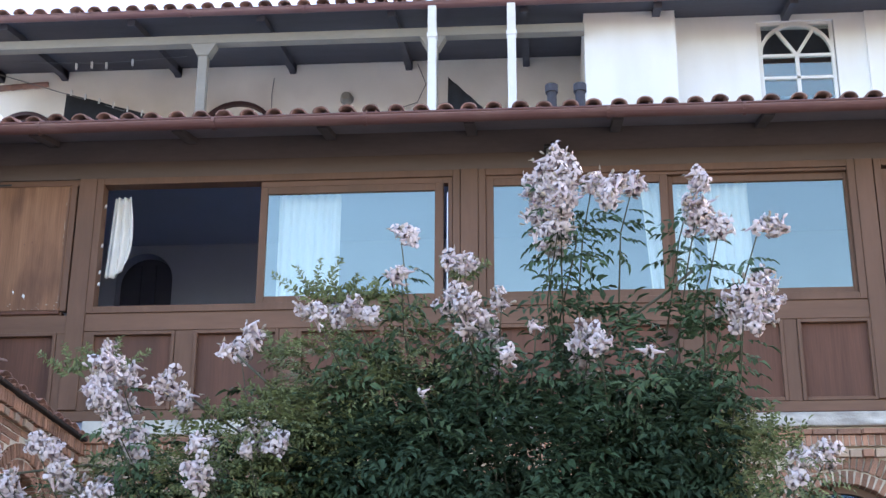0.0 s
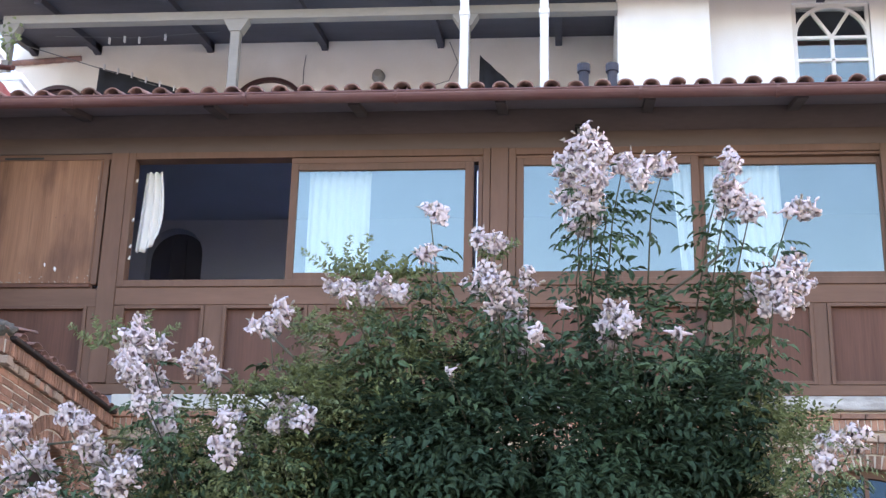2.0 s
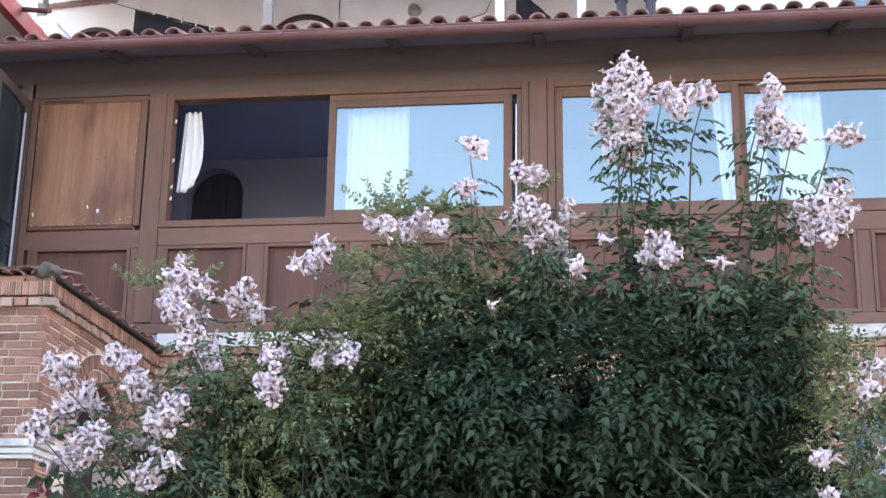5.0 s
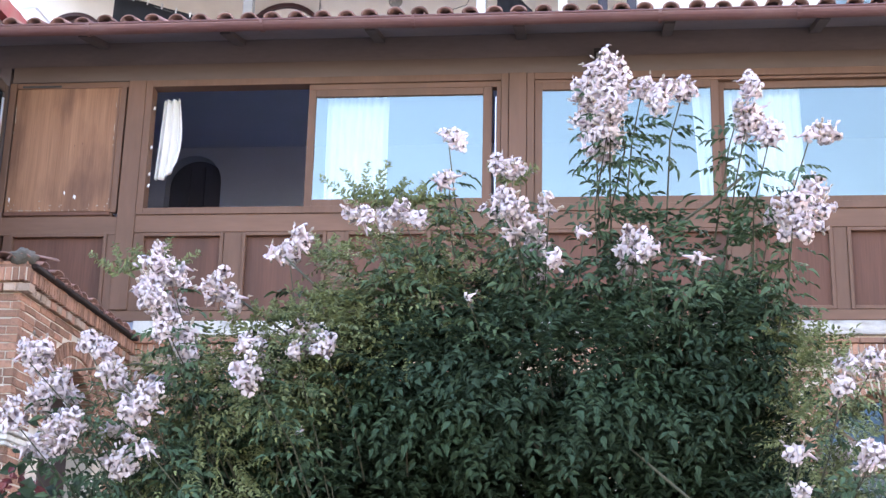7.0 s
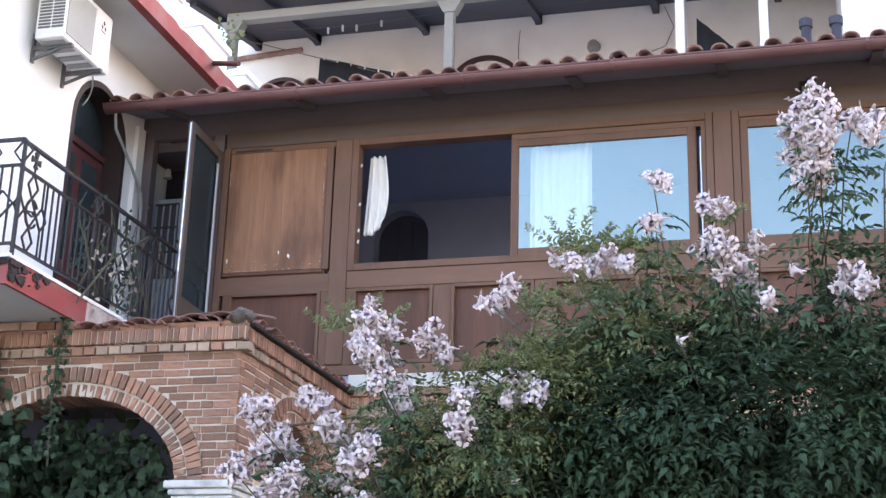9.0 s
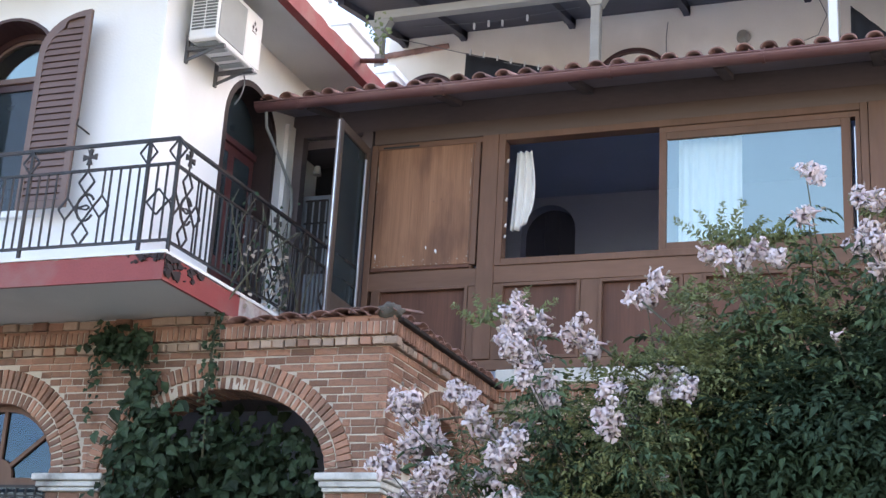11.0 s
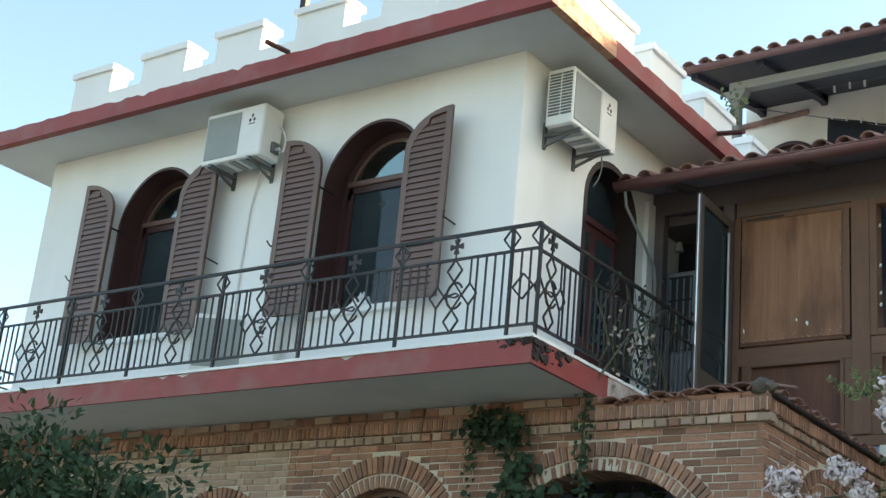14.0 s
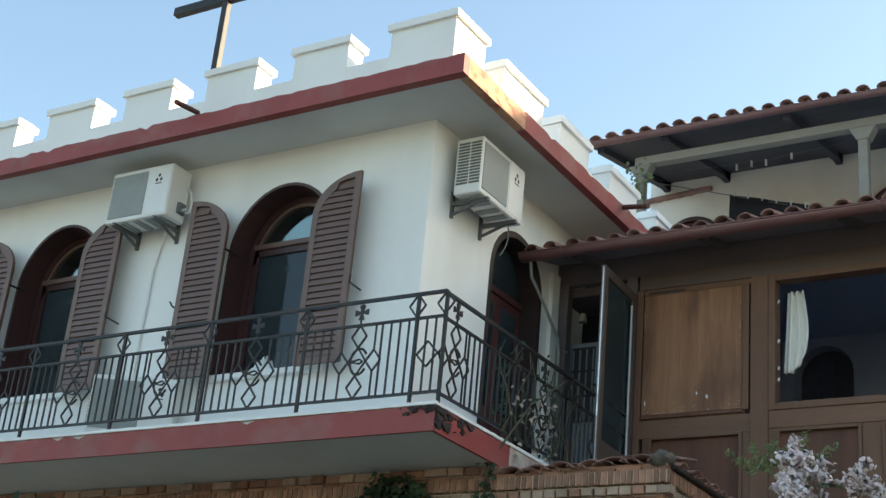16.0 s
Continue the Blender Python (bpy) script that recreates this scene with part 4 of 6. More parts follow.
def tiled(parent, x0, x1, y, z, slope, rows, pitch, first_rows=1, r=0.085):
    rng = random.Random(int(abs(x0) * 10))
    cover = bpy.data.meshes.new("tile")
    v, f = barrel(r, r * .82, 0.44, slope)
    cover.from_pydata(v, [], f)
    cover.materials.append(TILE)
    cover.polygons.foreach_set("use_smooth", [True] * len(f))
    pan_v, pan_f, rest_v, rest_f = [], [], [], []
    pv, pf = barrel(r, r * .85, 0.44, slope, flip=True)
    n = int((x1 - x0) / pitch)
    for i in range(n + 1):
        x = x0 + i * pitch + rng.uniform(-.012, .012)
        for k in range(rows):
            yy = y + k * .36 + (rng.uniform(-.02, .02) if k == 0 else 0)
            zz = z + k * .36 * slope + 0.012 * 1 + rng.uniform(-.006, .006)
            if k < first_rows:
                ob = new("tile", cover)
                hook(ob, parent)
                ob.matrix_basis = pose(x, yy, zz + .035, rng.uniform(-2, 2), rng.uniform(-4, 4), rng.uniform(-3, 3))
            else:
                o = len(rest_v)
                rest_v += [(p[0] + x, p[1] + yy, p[2] + zz + .035) for p in v]
                rest_f += [tuple(q + o for q in g) for g in f]
            o = len(pan_v)
            pan_v += [(p[0] + x + pitch / 2, p[1] + yy + .03, p[2] + zz + .045) for p in pv]
            pan_f += [tuple(q + o for q in g) for g in pf]
    if rest_v:
        tagged(part("tile_courses", (rest_v, rest_f), TILE, parent, smooth=True), kind="stuff")
    tagged(part("channel_tiles", (pan_v, pan_f), TILE, parent, smooth=True), kind="stuff")


tiled(roof, RX0 + .06, RX1, RY - .03, RZ - .012, SL, 5, 0.236, 2, .08)

# small lamp under the gallery eaves
lamp = thing("eave_lantern", (.12, YG - .1, 7.25), "small dark outdoor lantern fixed under the eaves", "lantern")
part("bracket", tube(bmesh.new(), ((.12, YG - .03, 7.42), (.12, YG - .1, 7.45), (.12, YG - .1, 7.40)), .012, 8), IRON, lamp)
part("cap", boxed(.04, .2, YG - .18, YG - .02, 7.36, 7.40, bev=.01), IRON, lamp)
part("glass_body", boxed(.06, .18, YG - .16, YG - .04, 7.20, 7.36, bev=.006), GREYMETAL, lamp)

# ---- upper terrace building ----
upper = thing("upper_house", (-3.0, 22.0, 9.0), "upper house with a roofed terrace and cream walls", "house")
UY = 22.0
part("wall", slab_wall(bmesh.new(), front, -9.9, 1.2, 8.6, 14.0, UY, UY + .3, [(-9.05, .56, 9.2, 12.1, .5), (-5.25, .66, 9.2, 12.1, .58)]), CREAM, upper)
for c, r, h in ((-9.05, .55, .49), (-5.25, .65, .57)):
    d = part("arched_door", arch_band(bmesh.new(), front, c, 12.1, r - .07, h - .07, r, h, UY - .03, UY + .12, foot=9.3), DOORWOOD, upper, "brown arched door frame")
    part("door_leaf", half_disc(bmesh.new(), front, c, 12.1, r - .07, h - .07, 9.3, UY + .06, UY + .1), DOORWOOD if c < -6 else CREAM, d)
part("wall", boxed(-9.9, -9.6, UY + .3, 28.0, 8.6, 14.0), CREAM, upper)
# unseen floor made white to bounce light up under the terrace roof
part("terrace_floor", boxed(-9.9, 7.0, 18.7, UY, 9.0, 9.3), PLASTER, upper)
part("terrace_wall", boxed(-9.9, 7.0, 18.6, 18.7, 4.7, 9.3), CREAM, upper)
# white rooms at the end of the terrace
part("white_wall", boxed(.73, 2.14, 19.6, 22.0, 8.6, 13.1), PLASTER, upper)
# wall and roof run on unseen to x = 27 to stop the sun
part("white_wall", slab_wall(bmesh.new(), front, 2.14, 27.0, 0, 13.4, 20.0, 20.3, [(4.05, .6, 10.9, 12.80, 0.0)]), PLASTER, upper)
part("white_pilaster", boxed(5.12, 5.5, 19.93, 20.0, 8.6, 13.1), PLASTER, upper)
part("rear_wall", boxed(2.14, 27.0, 23.5, 23.6, 0, 13.4), INTERIOR, upper)
uw = part("window", arch_band(bmesh.new(), front, 4.05, 12.22, .53, .51, .58, .56, 20.04, 20.12), WHITEMETAL, upper, "white arched fan window in a square opening")
for a, b, c, d in ((3.46, 3.52, 10.9, 12.80), (4.58, 4.64, 10.9, 12.80), (3.52, 4.58, 12.75, 12.80), (3.52, 4.58, 12.19, 12.24), (3.52, 4.58, 11.80, 11.85), (3.52, 4.58, 11.35, 11.40), (4.02, 4.08, 10.9, 12.19)):
    part("glazing_bar", boxed(a, b, 20.05, 20.11, c, d, bev=.004), WHITEMETAL, uw)
for a in (math.radians(58), math.radians(122)):
    part("glazing_bar", bar(bmesh.new(), (4.05, 20.08, 12.22), (4.05 + .53 * math.cos(a), 20.08, 12.22 + .52 * math.sin(a)), .05, .05), WHITEMETAL, uw)
part("pane", boxed(3.5, 4.6, 20.085, 20.09, 10.9, 12.78), PANE, uw)
# terrace posts, beam and roof
for x in (-8.95, -5.245, -1.62):
    p = part("terrace_post", boxed(x - .075, x + .075, 19.42, 19.58, 9.3, 12.36, bev=.012), GREYWOOD, upper, "weathered grey timber post")
    bm = bmesh.new()
    hexa(bm, [(x - .09, 19.4, 12.2), (x + .09, 19.4, 12.2), (x + .09, 19.6, 12.2), (x - .09, 19.6, 12.2)], [(x - .2, 19.4, 12.4), (x + .2, 19.4, 12.4), (x + .2, 19.6, 12.4), (x - .2, 19.6, 12.4)])
    part("bolster", bm, GREYWOOD, p)
part("terrace_beam", boxed(-9.05, .73, 19.41, 19.59, 12.41, 12.56, bev=.01), GREYWOOD, upper, "long weathered grey beam")
US = math.tan(radians(12.6))
up_roof = thing("terrace_roof", (-3, 19, 12.7), "tiled roof over the upper terrace with a brown gutter", "roof")
UZ = 12.72
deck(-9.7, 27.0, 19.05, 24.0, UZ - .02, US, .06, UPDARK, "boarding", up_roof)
bm = bmesh.new()
hexa(bm, [(-9.7, 24.0, UZ + 1.2), (9.0, 24.0, UZ + 1.2), (9.0, 29.0, UZ - .2), (-9.7, 29.0, UZ - .2)], [(-9.7, 24.0, UZ + 4.95 * US + .04), (9.0, 24.0, UZ + 4.95 * US + .04), (9.0, 29.0, UZ), (-9.7, 29.0, UZ)])
part("rear_slope", bm, TILE, up_roof)
# unseen roof block added to keep the sun off yard and shrub
bm = bmesh.new()
hexa(bm, [(-2.0, 22.2, 13.2), (27.0, 22.2, 13.2), (27.0, 29.0, 13.2), (-2.0, 29.0, 13.2)], [(-2.0, 25.0, 15.25), (27.0, 25.0, 15.25), (27.0, 25.3, 15.25), (-2.0, 25.3, 15.25)])
part("main_ridge", bm, TILE, up_roof)
for i in range(9):
    x = max(-9.62, -10.51 + i * 2.05)
    bm = bmesh.new()
    for y0, y1, dz in ((19.15, UY, 0),):
        hexa(bm, [(x, y0, UZ - .10), (x + .12, y0, UZ - .10), (x + .12, y1, UZ - .16 + (y1 - 19.05) * US), (x, y1, UZ - .16 + (y1 - 19.05) * US)],
             [(x, y0, UZ + .005), (x + .12, y0, UZ + .005), (x + .12, y1, UZ - .02 + (y1 - 19.05) * US), (x, y1, UZ - .02 + (y1 - 19.05) * US)])
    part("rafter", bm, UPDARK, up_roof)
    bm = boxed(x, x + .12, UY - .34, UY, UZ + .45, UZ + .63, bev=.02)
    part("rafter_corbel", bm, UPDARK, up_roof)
g2 = gutter(-9.75, 27.0, 19.0, UZ + .02, up_roof, .075)
for x in (-9.0, -7.2, -5.4, -3.6, -1.75, .0, 1.8, 3.6):
    bm = bmesh.new()
    ring(bm, [(x, 19.0 + .085 * math.cos(math.pi + math.pi * i / 8), UZ + .02 + .085 * math.sin(math.pi + math.pi * i / 8)) for i in range(9)], .006, .03, (1, 0, 0), closed=False)
    part("gutter_clip", bm, GUTTER, g2)
tiled(up_roof, -9.6, 9.0, 18.97, UZ + .04, US, 4, .30, 1, .105)
for x in (-1.60, -.39):
    dp = thing("drainpipe", (x, 18.95, 9.3), "white square rainwater downpipe with an offset bend", "drainpipe", "terrace downpipes")
    bm = bmesh.new()
    box(bm, x - .065, x + .065, 18.95, 19.06, 12.42, 12.75, bev=.012)
    hexa(bm, [(x - .065, 19.0, 12.22), (x + .065, 19.0, 12.22), (x + .065, 19.11, 12.22), (x - .065, 19.11, 12.22)], [(x - .065, 18.95, 12.43), (x + .065, 18.95, 12.43), (x + .065, 19.06, 12.43), (x - .065, 19.06, 12.43)])
    box(bm, x - .065, x + .065, 19.0, 19.11, 9.3, 12.225, bev=.012)
    part("pipe", bm, WHITEMETAL, dp)
    part("collar", boxed(x - .08, x + .08, 18.985, 19.125, 12.16, 12.24, bev=.01), WHITEMETAL, dp)

# washing line and black cloth on the terrace
line = thing("washing_line", (-7.8, 21.0, 9.3), "sagging washing line with pegs", "washing line")
LP = [(-9.3 + i * .3, 21.0, 12.84 - .34 * (i * .3 - .05) + (.09 * (i - 8) ** 2 / 9 if i > 8 else 0)) for i in range(12)]
part("cord", tube(bmesh.new(), LP, .008, 5), GREYMETAL, line)
for i in range(7):
    x = -7.9 + i * .25
    part("peg", boxed(x, x + .022, 20.97, 21.03, 12.395 - .34 * (x + 7.97), 12.5 - .34 * (x + 7.97)), WHITEMETAL, line)
part("upper_cord", tube(bmesh.new(), ((-8.6, 20.5, 12.76), (-7.2, 20.5, 12.70), (-5.8, 20.5, 12.78)), .005, 5), GREYMETAL, line)
for x, z in ((-7.68, 12.66), (-7.42, 12.68), (-7.17, 12.66), (-6.73, 12.70)):
    part("peg", boxed(x, x + .03, 20.48, 20.52, z - .06, z + .05), WHITEMETAL, line)


def hanging(name, corners, label, category, m):
    a, b, c, d = [Vector(p) for p in corners]
    n = 14
    vs, fs = [], []
    for j in range(n + 1):
        for i in range(n + 1):
            f, g = i / n, j / n
            p = a.lerp(b, f).lerp(d.lerp(c, f), g)
            p.y += .05 * math.sin(f * 17) * (0.3 + g)
            vs.append(tuple(p))
    for j in range(n):
        for i in range(n):
            q = j * (n + 1) + i
            fs.append((q, q + 1, q + n + 2, q + n + 1))
    ob = part(name, (vs, fs), m, None, smooth=True)
    s = ob.modifiers.new("thick", "SOLIDIFY")
    s.thickness = .006
    return tagged(ob, label, category)


hanging("black_sheet", [(-7.97, 21.0, 12.42), (-6.1, 21.0, 11.84), (-6.15, 21.0, 9.6), (-8.05, 21.0, 9.6)], "black cloth hanging on the washing line", "cloth", BLACKCLOTH_SHADE)
hanging("dark_awning", [(-1.46, 20.5, 12.25), (-.9, 20.5, 11.68), (-.9, 20.5, 9.5), (-1.5, 20.5, 9.5)], "folded dark awning beside the terrace post", "awning", BLACKCLOTH_SHADE)
for x in (.19, .60):
    v = thing("roof_vent", (x, 18.5, 9.2), "dark brown metal roof vent pipe", "vent pipe", "roof vents")
    part("pipe", tube(bmesh.new(), ((x, 18.5, 9.2), (x, 18.5, 11.0)), .07, 14), UPDARK, v)
    part("cap", tube(bmesh.new(), ((x, 18.5, 10.9), (x, 18.5, 11.02)), .095, 14), UPDARK, v)
wl = thing("wall_lamp", (-3.3, UY - .1, 12.6), "round dull grey lamp on the terrace wall", "lamp")
part("dome", tube(bmesh.new(), ((-3.33, UY, 12.65), (-3.33, UY - .12, 12.65), (-3.33, UY - .16, 12.65)), .12, 14, .07), GREYWOOD, wl)
for p in (((-4.63, UY - .01, 13.1), (-4.66, UY - .01, 12.8), (-4.65, UY - .01, 12.3)), ((-2.1, UY - .01, 13.3), (-1.95, UY - .01, 12.9), (-2.1, UY - .01, 12.55), (-2.4, UY - .01, 12.45))):
    part("wall_cable", tube(bmesh.new(), p, .007, 6), GREYMETAL, upper)

# old tiled wall top and a plant by the terrace post
wt = thing("tile_row", (-9.3, 21.95, 13.0), "short row of broken red tiles on the terrace wall", "tiles")
for k in range(6):
    part("tile", tube(bmesh.new(), ((-9.98 + k * .21, 21.95, 13.02 + .012 * k), (-9.74 + k * .21, 21.97, 13.05 + .012 * k)), .06, 8, .05), TILE, wt)
wd = thing("stepped_white_wall", (-9.2, 18.9, 9.0), "white stepped parapet wall beside the roofs", "wall")
for k, (x0, x1, z1) in enumerate(((-10.4, -9.9, 12.0), (-9.95, -9.4, 11.6), (-9.4, -8.9, 11.2))):
    part("step", boxed(x0, x1, 18.7, 18.95, 7.6, z1, bev=.012), PLASTER, wd)
    part("step_cap", boxed(x0 - .04, x1 + .04, 18.66, 18.99, z1, z1 + .09, bev=.012), PLASTER, wd)
pp = thing("post_creeper", (-8.9, 19.3, 12.0), "small green creeper on the terrace post", "plant")

# ---- brick arcade ----
random.seed(11)
CH, BLN, GAP = 0.0655, 0.215, 0.009
arcade = tagged(part("wall_brick", slab_wall(bmesh.new(), front, -15.5, XK - .012, 0, 4.53, YK + .012, YK + .4,
                [(-8.08, .645, 2.2, 3.285, .63), (-5.85, 1.0, 0, 3.27, .72), (-10.12, .50, 2.2, 3.18, .50), (-13.0, 1.0, 0, 3.27, .72)]), MORTAR), "old brick arcade wall with round arches", "wall", kind="structure")
arcade_side = tagged(part("wall_brick_side", slab_wall(bmesh.new(), side, YK + .4, YG + .1, 0, 4.53, XK - .412, XK - .012, [(11.45, .62, 0, 3.35, .62)]), MORTAR), "old brick side wall with an arch", "wall", kind="structure")
tagged(part("wall_brick_gallery", slab_wall(bmesh.new(), front, XK - .012, 8.0, 0, 4.60, YG + .012, YG + .35, [(2.62, .66, 2.2, 3.42, .66), (-1.5, .9, 0, 3.3, .7)]), MORTAR), "brick wall under the timber gallery", "wall", kind="structure")
gal_wall = bpy.data.objects["wall_brick_gallery"]
tagged(part("arcade_back", boxed(-15.5, XK - .41, 13.6, 13.8, 0, 4.6), INTERIOR), "dark rear wall of the arcade", "wall", kind="structure")
tagged(part("arcade_ceiling", boxed(-15.5, XK - .412, YK + .4, 13.6, 4.535, 4.6), DARKWOOD), "dark arcade ceiling", "ceiling", kind="structure")
tagged(part("lower_room_wall", boxed(-4.0, 8.0, 15.0, 15.2, 0, 4.6), INTERIOR), "dark wall of the lower room", "wall", kind="structure")

def rough_units(m, seed):
    """Worn bricks: boxes with knocked-in corners, a few kinds."""
    rng, out = random.Random(seed), []
    for k in range(6):
        b = bmesh.new()
        hexa(b, [(-.5, -.5, -.5), (.5, -.5, -.5), (.5, .5, -.5), (-.5, .5, -.5)], [(-.5, -.5, .5), (.5, -.5, .5), (.5, .5, .5), (-.5, .5, .5)])
        bmesh.ops.bevel(b, geom=[e for e in b.edges if all(v.co.y < 0 for v in e.verts)], offset=.07, segments=1, affect="EDGES")
        for v in b.verts:
            v.co.x *= 1 + rng.uniform(-.03, .03)
            v.co.z *= 1 + rng.uniform(-.09, .07)
            v.co.y += rng.uniform(-.03, .03) if v.co.y < 0 else 0
        me = bpy.data.meshes.new("brick")
        b.to_mesh(me)
        b.free()
        me.materials.append(m)
        out.append(me)
    return out


UNITS, UNITS_PALE = rough_units(BRICK, 1), rough_units(BRICK_PALE, 2)
KINDS = [([Vector(v.co) for v in m.vertices], [tuple(q.vertices) for q in m.polygons]) for m in UNITS]


class Bricks:
    """Bricks of one wall: the first ones single, the rest joined."""
    def __init__(self, wall, limit, put, turned):
        self.wall, self.limit, self.put, self.turned = wall, limit, put, turned
        self.n, self.v, self.f, self.pv, self.pf = 0, [], [], [], []

    def add(self, u, z, lu, lz, spin=0.0, proud=-0.004, depth=0.06, pale=False, single=True):
        proud += random.uniform(-.003, .004)
        c = Vector(self.put(u, -proud + depth / 2, z))
        rot = Matrix.Rotation(radians(90) if self.turned else 0, 4, "Z") @ Matrix.Rotation(spin, 4, "Y")
        m = Matrix.Translation(c) @ rot @ Matrix.Diagonal((lu, depth, lz, 1))
        if single and self.n < self.limit:
            ob = new("brick", random.choice(UNITS_PALE if pale else UNITS))
            hook(ob, self.wall)
            ob.matrix_basis = m
            self.n += 1
        else:
            v, f = (self.pv, self.pf) if pale else (self.v, self.f)
            o = len(v)
            kv, kf = random.choice(KINDS)
            v += [tuple(m @ p) for p in kv]
            f += [tuple(i + o for i in q) for q in kf]

    def close(self):
        for v, f, m in ((self.v, self.f, BRICK), (self.pv, self.pf, BRICK_PALE)):
            if v:
                tagged(part("brickwork", (v, f), m, self.wall), kind="stuff")


def courses(br, u0, u1, z0, z1, clear, pale_to=None, near=None):
    """Running bond between u0 and u1, cut where clear(u, z) is false."""
    k, z = 0, z1 - CH / 2
    while z > z0:
        u = u0 - (BLN / 2 if k % 2 else 0) + random.uniform(-.02, .02)
        while u < u1:
            ln = BLN * random.choice((1, 1, 1, 1, .52, .9))
            a, b = max(u, u0), min(u + ln - GAP, u1)
            free = [a + (b - a) * i / 20 for i in range(21)]
            free = [q for q in free if clear(q, z)]
            if free and b - a > .03 and free[-1] - free[0] > .02:
                a, b = free[0], free[-1]
                pale = pale_to is not None and (a + b) / 2 < pale_to
                br.add((a + b) / 2, z + random.uniform(-.003, .003), b - a, CH - GAP + random.uniform(-.004, .003), random.uniform(-.006, .006), pale=pale, single=near is None or near((a + b) / 2, z))
            u += ln
        z -= CH
        k += 1


def voussoirs(br, c, spring, a, b, w, ln, proud, depth=0.06, single=True):
    """A ring of bricks on edge round a half ellipse of radii a, b (to their inner end), ln long."""
    per = math.pi * (3 * (a + b) - math.sqrt((3 * a + b) * (a + 3 * b))) / 2
    n = int(per / w)
    for i in range(n):
        t = math.pi * (i + .5) / n
        nx, nz = math.cos(t) / a, math.sin(t) / b
        k = math.hypot(nx, nz)
        nx, nz = nx / k, nz / k
        br.add(c + a * math.cos(t) + nx * ln / 2, spring + b * math.sin(t) + nz * ln / 2, w - .010, ln, math.atan2(nx, nz), proud, depth, single=single)


def cornice(br, u0, u1, single=True):
    n = int((u1 - u0) / .056)
    for i in range(n):
        u = u0 + (u1 - u0) * (i + .5) / n
        br.add(u, 4.452, .046, .108, random.uniform(-.03, .03), .045, .11, single=single)
        if i % 2 == 0:
            br.add(u + .02, 4.345, .098, .066, random.uniform(-.04, .04), .025 + random.uniform(0, .025), .1, pale=random.random() < .7, single=single)
    m = int((u1 - u0) / .22)
    for i in range(m):
        u = u0 + (u1 - u0) * (i + .5) / m
        br.add(u, 4.518, .21, .032, 0, .03, .1, single=False)


def outside(u, z, c, s, a, b):
    return z < s and abs(u - c) > a or z >= s and ((u - c) / a) ** 2 + ((z - s) / b) ** 2 > 1


def front_clear(u, z):
    if z > 3.3:
        return all(outside(u, z, c, s, a, b) for c, s, a, b in ((-8.08, 3.285, .955, .94), (-10.12, 3.18, .80, .80), (-5.85, 3.27, 1.235, .965), (-13.0, 3.27, 1.235, .965)))
    return -7.46 < u < -6.92 or -4.84 < u or -9.6 < u < -8.74 or -11.95 < u < -10.62 or u < -14.1


fb = Bricks(arcade, 300, lambda u, v, z: (u, YK + v, z), False)
courses(fb, -9.26, XK, 2.3, 4.31, front_clear, near=lambda u, z: u > -7.4 and z > 2.8)
courses(fb, -15.4, -9.26, 2.3, 4.31, front_clear, pale_to=-9.2, near=lambda u, z: False)
for c, s, a, b in ((-8.08, 3.285, .645, .63), (-10.12, 3.18, .50, .50), (-5.85, 3.27, 1.0, .72), (-13.0, 3.27, 1.0, .72)):
    big = a > .9
    inner = .11 if big else .125
    voussoirs(fb, c, s, a - .012, b - .012, .056, inner, -.004, .39 if big else .12, single=False)
    voussoirs(fb, c, s, a + inner, b + inner, .056, .125 if big else .165, .012, single=False)
cornice(fb, -15.4, XK + .03, single=False)
u = -15.4
while u < XB - .1:
    ln = random.choice((.22, .2, .16, .24))
    fb.add(u + ln / 2, 4.574 + random.uniform(-.004, .004), ln - .012, .072, random.uniform(-.015, .015), .04 + random.uniform(-.012, .02), .12, pale=random.random() < .6, single=False)
    u += ln
part("cornice_bed", boxed(-15.4, XK + .01, YK - .034, YK + .011, 4.40, 4.505), MORTAR, arcade)
part("upper_bed", boxed(-15.5, XB - .02, YK - .01, YK + .4, 4.531, 4.613), MORTAR, arcade)
fb.close()
sb = Bricks(arcade_side, 300, lambda u, v, z: (XK - v, u, z), True)
courses(sb, YK, YG, 2.6, 4.31, lambda u, z: outside(u, z, 11.45, 3.35, .88, .88) and (z > 3.3 or u < 10.72 or u > 12.2))
voussoirs(sb, 11.45, 3.35, .61, .61, .056, .11, -.004, .2)
voussoirs(sb, 11.45, 3.35, .728, .728, .056, .12, .012)
part("cornice_bed", boxed(XK - .011, XK + .034, YK - .03, YG - .06, 4.40, 4.505), MORTAR, arcade_side)
cornice(sb, YK - .03, YG)
sb.close()
gb = Bricks(gal_wall, 300, lambda u, v, z: (u, YG + v, z), False)
courses(gb, 0.9, 7.0, 2.6, 4.27, lambda u, z: outside(u, z, 2.62, 3.42, .99, .99) and (z > 3.4 or abs(u - 2.62) > .66), near=lambda u, z: u < 3.6 and z > 3.2)
courses(gb, XK, 0.9, 3.3, 4.27, lambda u, z: outside(u, z, -1.5, 3.3, .95, .75), near=lambda u, z: False)
voussoirs(gb, 2.62, 3.42, .65, .65, .056, .12, -.004, .12)
voussoirs(gb, 2.62, 3.42, .78, .78, .056, .16, .012)
n = int(11.3 / .056)
for i in range(n):
    u = XK + 11.3 * (i + .5) / n
    gb.add(u, 4.452, .046, .10, random.uniform(-.02, .02), .045, .11, single=False)
    if i % 2 == 0:
        gb.add(u + .02, 4.335, .1, .07, 0, .035 + random.uniform(0, .02), .1, pale=random.random() < .7, single=False)
